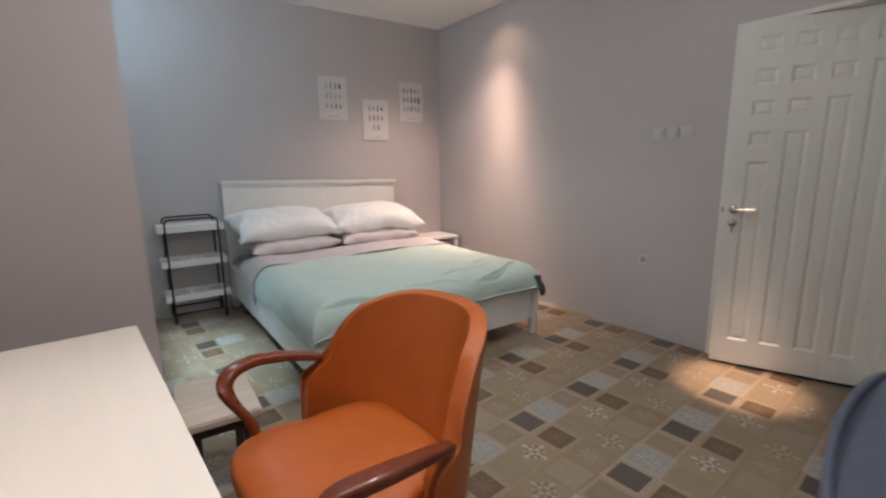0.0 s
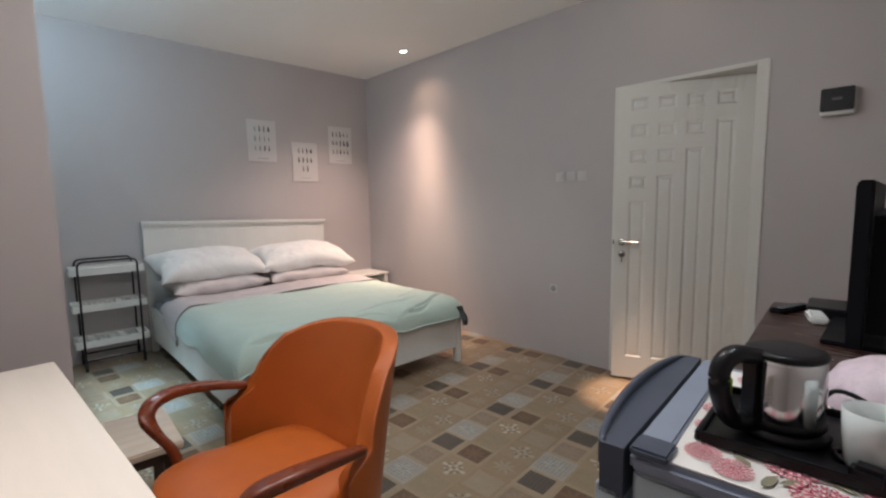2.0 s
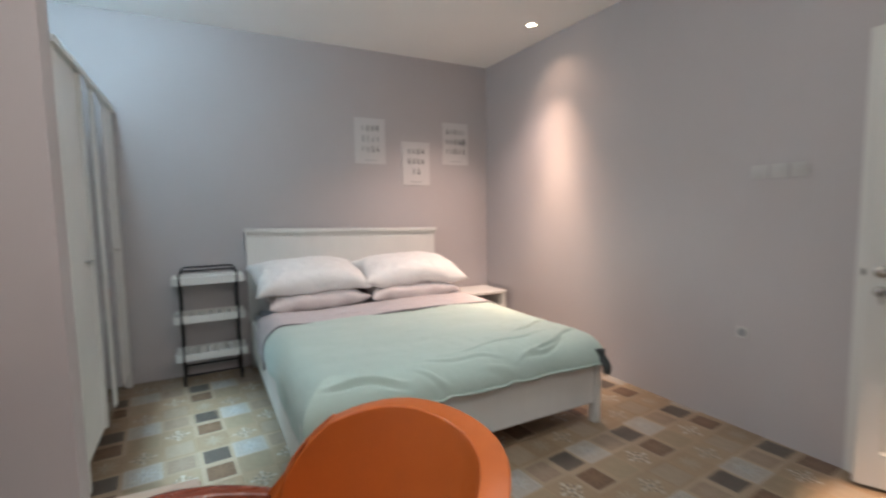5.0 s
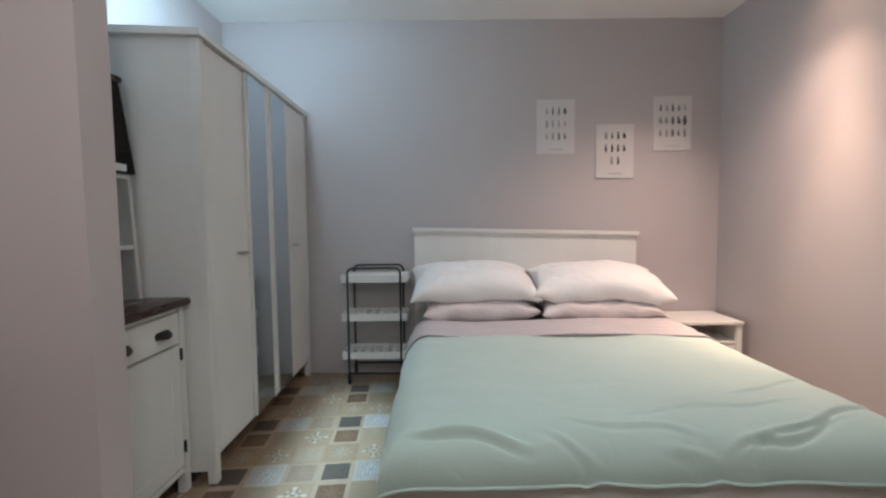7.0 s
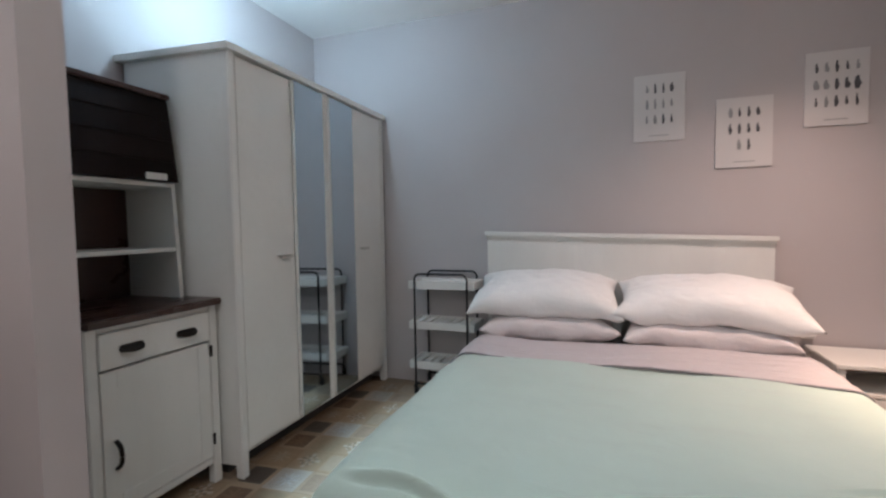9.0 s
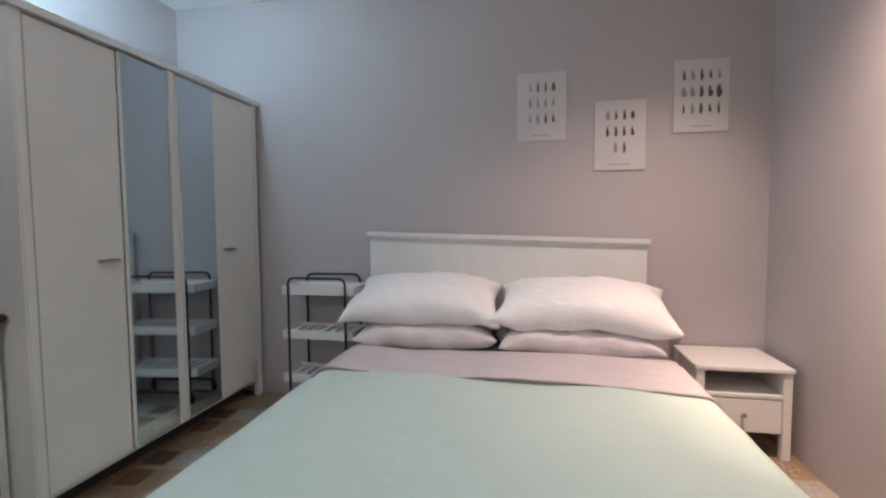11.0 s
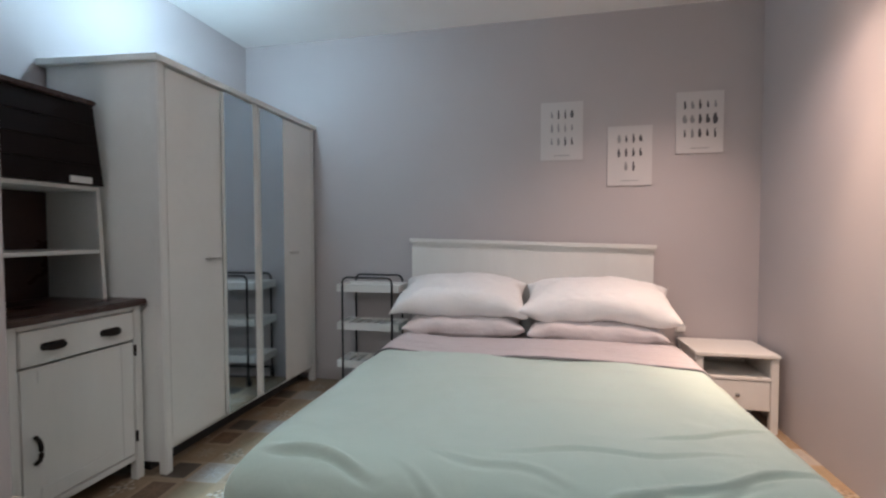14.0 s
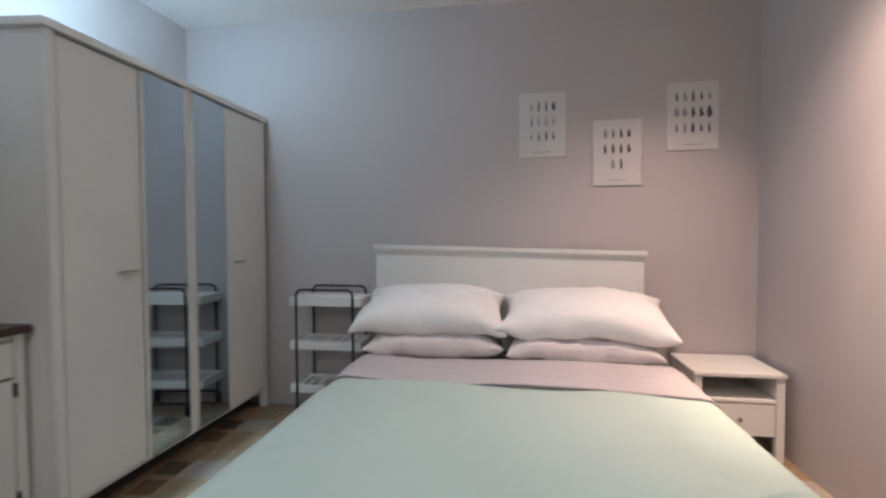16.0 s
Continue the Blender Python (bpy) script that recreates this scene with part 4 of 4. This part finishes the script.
hx, hy = math.cos(radians(142)), math.sin(radians(142))
loop = bend([(hx * r, hy * r, z) for r, z in ((0.040, 0.120), (0.082, 0.127), (0.104, 0.112), (0.108, 0.080), (0.098, 0.045), (0.082, 0.022), (0.050, 0.020))], 6)
part("handle_mount", boxes((0.036, 0.060, -0.019, 0.019, 0.018, 0.125)), BLACKP, kt, bevel=0.006).matrix_local = pose(0, 0, 0, 0, 0, 142)
part("handle", tube(loop, 0.0148, 18, flat=0.9, square=0.8), BLACKP, kt, "black plastic loop handle", smooth=True)
cord = thing("power_cord", "black coiled kettle power cord", "cord", (0, 0, 0))
part("cable", tube(bend([(1.03, -0.13, KT + 0.03), (1.05, -0.15, KT + 0.06), (1.05, -0.185, KT + 0.055), (1.03, -0.215, KT + 0.035), (0.985, -0.247, KT + 0.026), (0.93, -0.205, KT + 0.0115), (0.92, -0.175, KT + 0.0105), (0.94, -0.165, KT + 0.0105), (0.955, -0.185, KT + 0.0115)], 8), 0.0038, 8), BLACKP, cord, smooth=True)
plug = part("plug", boxes((-0.020, 0.020, -0.014, 0.014, 0.0, 0.024)), BLACKP, cord, "black moulded plug", bevel=0.006)
plug.matrix_local = pose(0.880, -0.206, KT + 0.0065, 0, 0, 80)
for px in (-0.008, 0.008):
    part("pin", lathe([(0.0022, 0.0), (0.0022, 0.016), (0.001, 0.018)], 10), CHROME, plug, smooth=True).matrix_local = pose(px, -0.014, 0.012, 90)
cup = thing("cup", "white ceramic cup standing on the tray", "cup", (0.928, -0.205, KT + 0.0065))
part("body", lathe([(0.026, 0), (0.030, 0.003), (0.0345, 0.045), (0.036, 0.080), (0.0338, 0.080), (0.032, 0.045), (0.026, 0.006), (0.001, 0.005)], 36), surface("white_ceramic", (0.74, 0.78, 0.77), 0.15, dark=0.97, bump=0), cup, smooth=True)
part("ear", tube(bend([(0.033, 0.010, 0.066), (0.052, 0.017, 0.063), (0.054, 0.018, 0.036), (0.032, 0.010, 0.022)], 6), 0.0045, 8), surface("white_ceramic_ear", (0.74, 0.78, 0.77), 0.15, bump=0), cup, smooth=True)
PINKBOWL = surface("pale_pink_plastic", (0.76, 0.62, 0.69), 0.4, dark=0.78, big=22, fine=120, bump=0.05, grain=0.1)
bw = thing("food_cover", "pale pink and white domed food cover", "food cover", (1.205, -0.228, KT))
part("dome", lathe([(0.108, 0.0), (0.111, 0.004), (0.106, 0.032), (0.090, 0.060), (0.058, 0.080), (0.020, 0.088), (0.001, 0.089)], 44), PINKBOWL, bw, smooth=True)
part("knob", lathe([(0.010, 0.088), (0.012, 0.093), (0.008, 0.098), (0.001, 0.098)], 18), PLATE, bw, smooth=True)
gp = thing("snack_packet", "small green and yellow paper packet", "packet", (1.045, -0.005, KT), 25)
part("pouch", sheet(lambda u, v: Vector((0.03 * (2 * u - 1), 0.012 * math.sin(math.pi * u) * math.sin(math.pi * v), 0.001 + 0.05 * v)), 10, 10), surface("green_wrapper", (0.30, 0.42, 0.06), 0.35, dark=0.75, big=25, bump=0.1), gp, smooth=True).modifiers.new("thick", "SOLIDIFY").thickness = 0.01

# ---- low cabinet with the television ----
tc = thing("tv_cabinet", "dark brown wooden cabinet under the television", "cabinet", (1.275, 0.052, 0), 5.6)
CW, CDP, CHT = 0.865, 0.50, 0.887
part("top", boxes((-0.008, CW, -CDP, 0.0, CHT - 0.03, CHT)), BROWN, tc, bevel=0.006)
part("side_panel", boxes((0.0, 0.02, -CDP, -0.02, 0, CHT - 0.03)), BROWN, tc)
part("side_panel", boxes((CW - 0.03, CW - 0.01, -CDP, -0.02, 0, CHT - 0.03)), BROWN, tc)
part("back_panel", boxes((0.02, CW - 0.03, -CDP, -CDP + 0.01, 0, CHT - 0.03)), BROWN, tc)
for k in range(2):
    d = part("door", boxes((0.022 + k * 0.407, 0.422 + k * 0.407, -0.035, -0.015, 0.06, CHT - 0.035)), BROWN, tc, bevel=0.003)
    part("knob", lathe([(0.005, 0), (0.005, 0.014), (0.012, 0.02), (0.008, 0.026)], 14), BRONZE, d, smooth=True).matrix_local = pose(0.39 + k * 0.065, -0.015, 0.55, -90)
part("base_block", boxes((0.022, CW - 0.032, -CDP + 0.02, -0.05, 0, 0.055)), BROWN, tc)
tv = thing("television", "black flat television seen from its side", "television", (1.41, -0.157, CHT + 0.0005), 1.5)
part("panel", boxes((0, 0.84, 0.0, 0.028, 0.055, 0.418)), TVBLACK, tv, bevel=0.004)
part("screen", boxes((0.012, 0.828, 0.0285, 0.030, 0.068, 0.406)), surface("dark_screen", (0.008, 0.008, 0.010), 0.08, dark=0.9, bump=0), tv)
part("back_cover", prism([(0.06, 0.08), (0.78, 0.08), (0.74, 0.34), (0.10, 0.34)], -0.045, 0.0, "y"), TVBLACK, tv, bevel=0.012)
part("stand", boxes((0.36, 0.48, -0.02, 0.02, 0.01, 0.056)), TVBLACK, tv, bevel=0.004)
part("foot", boxes((0.22, 0.62, -0.09, 0.09, 0, 0.011)), TVBLACK, tv, bevel=0.004)
rc = thing("remote_control", "black plastic remote control on the cabinet", "remote control", (2.00, 0.060, CHT), -20)
part("case", boxes((-0.085, 0.085, -0.022, 0.022, 0, 0.018)), BLACKP, rc, bevel=0.006)
for k in range(5):
    part("button", lathe([(0.005, 0.0185), (0.004, 0.0205)], 10, (-0.06 + k * 0.025, 0.0)), INKPALE, rc)
wp = thing("charger", "white plastic charger with its plug", "charger", (1.90, -0.02, CHT), 15)
part("case", boxes((-0.055, 0.055, -0.022, 0.022, 0, 0.026)), PLATE, wp, bevel=0.006)
part("plug", boxes((0.056, 0.075, -0.012, 0.012, 0.006, 0.018)), INKPALE, wp, bevel=0.002)
dc = thing("decoder_box", "flat black decoder box on the cabinet", "decoder", (2.03, -0.035, CHT), 5)
part("case", boxes((-0.09, 0.09, -0.055, 0.055, 0, 0.034)), BLACKP, dc, bevel=0.004)
part("front_window", boxes((-0.05, 0.05, 0.0552, 0.0565, 0.008, 0.022)), surface("dark_window", (0.02, 0.02, 0.025), 0.1, bump=0), dc)

# ---- lamps and the small socket by the bed ----


def downlight(x, y):
    ob = thing("downlight", "round recessed ceiling downlight, lit, real and added alike", "ceiling light", (x, y, TOP), 0, "ceiling downlights")
    part("trim", lathe([(0.030, -0.001), (0.042, -0.001), (0.045, -0.004), (0.042, -0.007), (0.032, -0.006), (0.030, -0.002)], 32), PLATE, ob, smooth=True)
    part("lens", lathe([(0.029, -0.003), (0.001, -0.004)], 28), LAMPGLOW, ob)
    return ob


# the last two are added for the fill spots and stay unseen
for x, y in ((2.943, 3.276), (2.93, 0.98), (0.0, 0.75), (1.15, 0.20), (1.75, 1.62)):
    downlight(x, y)
# invented fitting that carries the room's fill lamp, always out of view
ob = thing("added_fill_bulb", "added unseen lit bulb on a white cord, giving fill light", "pendant light", (0.95, 0.90, TOP))
part("rose", lathe([(0.05, -0.001), (0.05, -0.012), (0.012, -0.025), (0.001, -0.026)], 28), PLATE, ob, smooth=True)
part("cord", lathe([(0.003, -0.026), (0.003, -0.450)], 10), PLATE, ob, smooth=True)
part("holder", lathe([(0.006, -0.450), (0.020, -0.460), (0.021, -0.505), (0.001, -0.506)], 24), PLATE, ob, smooth=True)
part("bulb", lathe([(0.014, -0.507), (0.022, -0.520), (0.024, -0.532), (0.016, -0.545), (0.001, -0.548)], 24), BULBGLOW, ob, smooth=True)
ob = thing("ceiling_bulb", "lit cool white bulb in a ceiling holder over the wardrobe", "ceiling light", (0.025, 3.15, TOP))
part("holder", lathe([(0.05, -0.001), (0.05, -0.010), (0.022, -0.020), (0.018, -0.045), (0.001, -0.046)], 28), PLATE, ob, smooth=True)
part("bulb", lathe([(0.012, -0.047), (0.018, -0.052), (0.022, -0.062), (0.014, -0.072), (0.001, -0.074)], 24), BULBGLOW, ob, smooth=True)
ob = thing("wall_socket", "small white plug in the wall over the bedside table", "socket", (2.765, Y1, 0.53))
part("plate", boxes((-0.03, 0.03, -0.012, 0, -0.03, 0.03)), PLATE, ob, bevel=0.003)
part("plug", boxes((-0.028, 0.028, -0.045, -0.012, -0.016, 0.016)), PLATE, ob, bevel=0.005)

# ---- floor tiles ----


def tile_material(name, base, motif, accent, style):
    m, nt, links, b = nodes_of(name)
    uv = nt.new("ShaderNodeTexCoord").outputs["UV"]
    sep = nt.new("ShaderNodeSeparateXYZ")
    links.new(uv, sep.inputs[0])
    f = lambda op, a, bb=None, c=None: math_node(nt, links, op, a, bb, c)
    u, v = f("SUBTRACT", sep.outputs[0], 0.5), f("SUBTRACT", sep.outputs[1], 0.5)
    r = f("SQRT", f("ADD", f("MULTIPLY", u, u), f("MULTIPLY", v, v)))
    th = f("ARCTAN2", v, u)
    box = f("MAXIMUM", f("ABSOLUTE", u), f("ABSOLUTE", v))
    lattice = f("GREATER_THAN", f("MULTIPLY", f("SINE", f("MULTIPLY", f("ADD", u, v), 30.0)), f("SINE", f("MULTIPLY", f("SUBTRACT", u, v), 30.0))), 0.25)
    petal8 = f("LESS_THAN", r, f("ADD", 0.20, f("MULTIPLY", f("COSINE", f("MULTIPLY", th, 8.0)), 0.13)))
    eye = f("LESS_THAN", r, 0.07)
    if style == "square":
        mask, extra = f("LESS_THAN", box, 0.385), f("MULTIPLY", lattice, f("LESS_THAN", box, 0.36))
    elif style == "medallion":
        mask, extra = f("LESS_THAN", box, 0.385), f("ADD", f("MULTIPLY", f("LESS_THAN", box, 0.36), petal8), 0.0)
    elif style == "star":
        outer = f("MULTIPLY", f("GREATER_THAN", f("COSINE", f("MULTIPLY", th, 8.0)), 0.1), f("MULTIPLY", f("GREATER_THAN", r, 0.22), f("LESS_THAN", r, f("ADD", 0.33, f("MULTIPLY", f("COSINE", f("MULTIPLY", th, 4.0)), 0.06)))))
        inner = f("MULTIPLY", f("LESS_THAN", r, f("ADD", 0.13, f("MULTIPLY", f("COSINE", f("MULTIPLY", th, 4.0)), 0.06))), f("GREATER_THAN", r, 0.045))
        rim = f("MULTIPLY", f("GREATER_THAN", f("COSINE", f("ADD", f("MULTIPLY", th, 8.0), math.pi)), 0.35), f("MULTIPLY", f("GREATER_THAN", r, 0.17), f("LESS_THAN", r, 0.27)))
        mask, extra = f("MAXIMUM", outer, inner), f("MAXIMUM", rim, eye)
    elif style == "lace":
        mask, extra = petal8, f("MAXIMUM", f("MULTIPLY", lattice, f("LESS_THAN", box, 0.42)), eye)
    else:
        mask, extra = f("LESS_THAN", box, 0.42), f("MULTIPLY", lattice, 0.3)
    wear = ramp(nt, links, noise_at(nt, links, uv, 5.0, 6.0, 0.7), 0.3, 0.75)
    c = mix(nt, links, "MIX", base, motif, f("MULTIPLY", mask, 0.92))
    c = mix(nt, links, "MIX", c, accent, f("MULTIPLY", extra, f("ADD", 0.45, f("MULTIPLY", wear, 0.4))))
    rnd = nt.new("ShaderNodeObjectInfo").outputs["Random"]
    shade = f("ADD", 0.92, f("MULTIPLY", rnd, 0.14))
    c = mix(nt, links, "MULTIPLY", c, tuple([0.84] * 3), wear)
    hsv = nt.new("ShaderNodeHueSaturation")
    links.new(shade, hsv.inputs["Value"])
    links.new(c, hsv.inputs["Color"])
    links.new(hsv.outputs[0], b.inputs["Base Color"])
    rr = nt.new("ShaderNodeMapRange")
    rr.inputs[3].default_value, rr.inputs[4].default_value = 0.30, 0.48
    links.new(wear, rr.inputs[0])
    links.new(rr.outputs[0], b.inputs["Roughness"])
    bp = nt.new("ShaderNodeBump")
    bp.inputs["Strength"].default_value, bp.inputs["Distance"].default_value = 0.08, 0.002
    links.new(wear, bp.inputs["Height"])
    links.new(bp.outputs[0], b.inputs["Normal"])
    return m


BEIGE, LIGHT, SAND = (0.270, 0.190, 0.115), (0.318, 0.245, 0.168), (0.290, 0.213, 0.135)
KINDS = {
    (0, 0): tile_material("tile_dark", LIGHT, (0.052, 0.042, 0.036), (0.13, 0.11, 0.09), "square"),
    (1, 0): tile_material("tile_blue_lace", (0.36, 0.33, 0.285), (0.40, 0.40, 0.385), (0.17, 0.165, 0.165), "lace"),
    (2, 0): tile_material("tile_tan", LIGHT, (0.225, 0.165, 0.115), (0.27, 0.21, 0.155), "medallion"),
    (0, 2): tile_material("tile_rust", LIGHT, (0.115, 0.062, 0.034), (0.20, 0.125, 0.075), "medallion"),
    (1, 2): tile_material("tile_olive", SAND, (0.25, 0.195, 0.125), (0.29, 0.235, 0.16), "plain"),
    (2, 2): tile_material("tile_white_star", SAND, (0.46, 0.415, 0.345), (0.10, 0.085, 0.075), "star"),
    (0, 1): tile_material("tile_sand_lace", BEIGE, (0.32, 0.27, 0.20), (0.24, 0.19, 0.135), "lace"),
    (1, 1): tile_material("tile_dotted_star", SAND, (0.38, 0.335, 0.265), (0.11, 0.095, 0.085), "star"),
    (2, 1): tile_material("tile_sand", BEIGE, (0.29, 0.23, 0.165), (0.255, 0.20, 0.14), "plain"),
}
AX, AY, OX, OY = Vector((0.1623, 0.0140)), Vector((-0.0140, 0.1783)), 2.185, 1.474


def tile_geometry():
    """A bevelled slab with its top at z = 0, in the directions of the grid."""
    verts, faces = [], []
    for g, z in ((0.4985, -0.007), (0.4985, -0.0008), (0.4945, 0.0)):
        for p, q in ((-g, -g), (g, -g), (g, g), (-g, g)):
            w = AX * p + AY * q
            verts.append((w.x, w.y, z))
    for k in range(2):
        for i in range(4):
            j = (i + 1) % 4
            faces.append((k * 4 + i, k * 4 + j, k * 4 + 4 + j, k * 4 + 4 + i))
    faces.append((8, 9, 10, 11))
    return verts, faces


TV, TF = tile_geometry()
ACROSS = ((-0.5, -0.5), (0.5, -0.5), (0.5, 0.5), (-0.5, 0.5))


def tile_mesh(name, places, material):
    me = bpy.data.meshes.new(name)
    verts = [(x + a, y + b, c) for x, y in places for a, b, c in TV]
    faces = [tuple(i + n * 12 for i in fc) for n in range(len(places)) for fc in TF]
    me.from_pydata(verts, [], faces)
    layer = me.uv_layers.new(name="UVMap")
    for loop in me.loops:
        a, b = ACROSS[loop.vertex_index % 4]
        layer.data[loop.index].uv = (0.5 + a, 0.5 + b)
    me.materials.append(material)
    return me


floor_ob = bpy.data.objects["floor"]
near_tiles, far_tiles = [], collections.defaultdict(list)
for i in range(-22, 12):
    for j in range(-18, 22):
        c = AX * i + AY * j
        x, y = OX + c.x, OY + c.y
        if not (X0 - 0.1 < x < X1 + 0.10 and Y0 - 0.1 < y < Y1 + 0.10):
            continue
        kind = (i % 3, j % 3)
        walked = (0.75 < x < X1 and 0.15 < y < 2.5) or (0.08 < x < 1.0 and 1.55 < y < Y1)
        if walked:
            near_tiles.append((x, y, kind))
        else:
            far_tiles[kind].append((x, y))
shared = {k: tile_mesh("tile", [(0, 0)], m) for k, m in KINDS.items()}
for x, y, kind in near_tiles:
    t = new("tile", shared[kind])
    t.location = (x, y, 0)
    t.parent = floor_ob
for kind, places in far_tiles.items():
    t = new("tile_field", tile_mesh("tile_field", places, KINDS[kind]))
    t.parent = floor_ob
    tagged(t, kind="stuff")
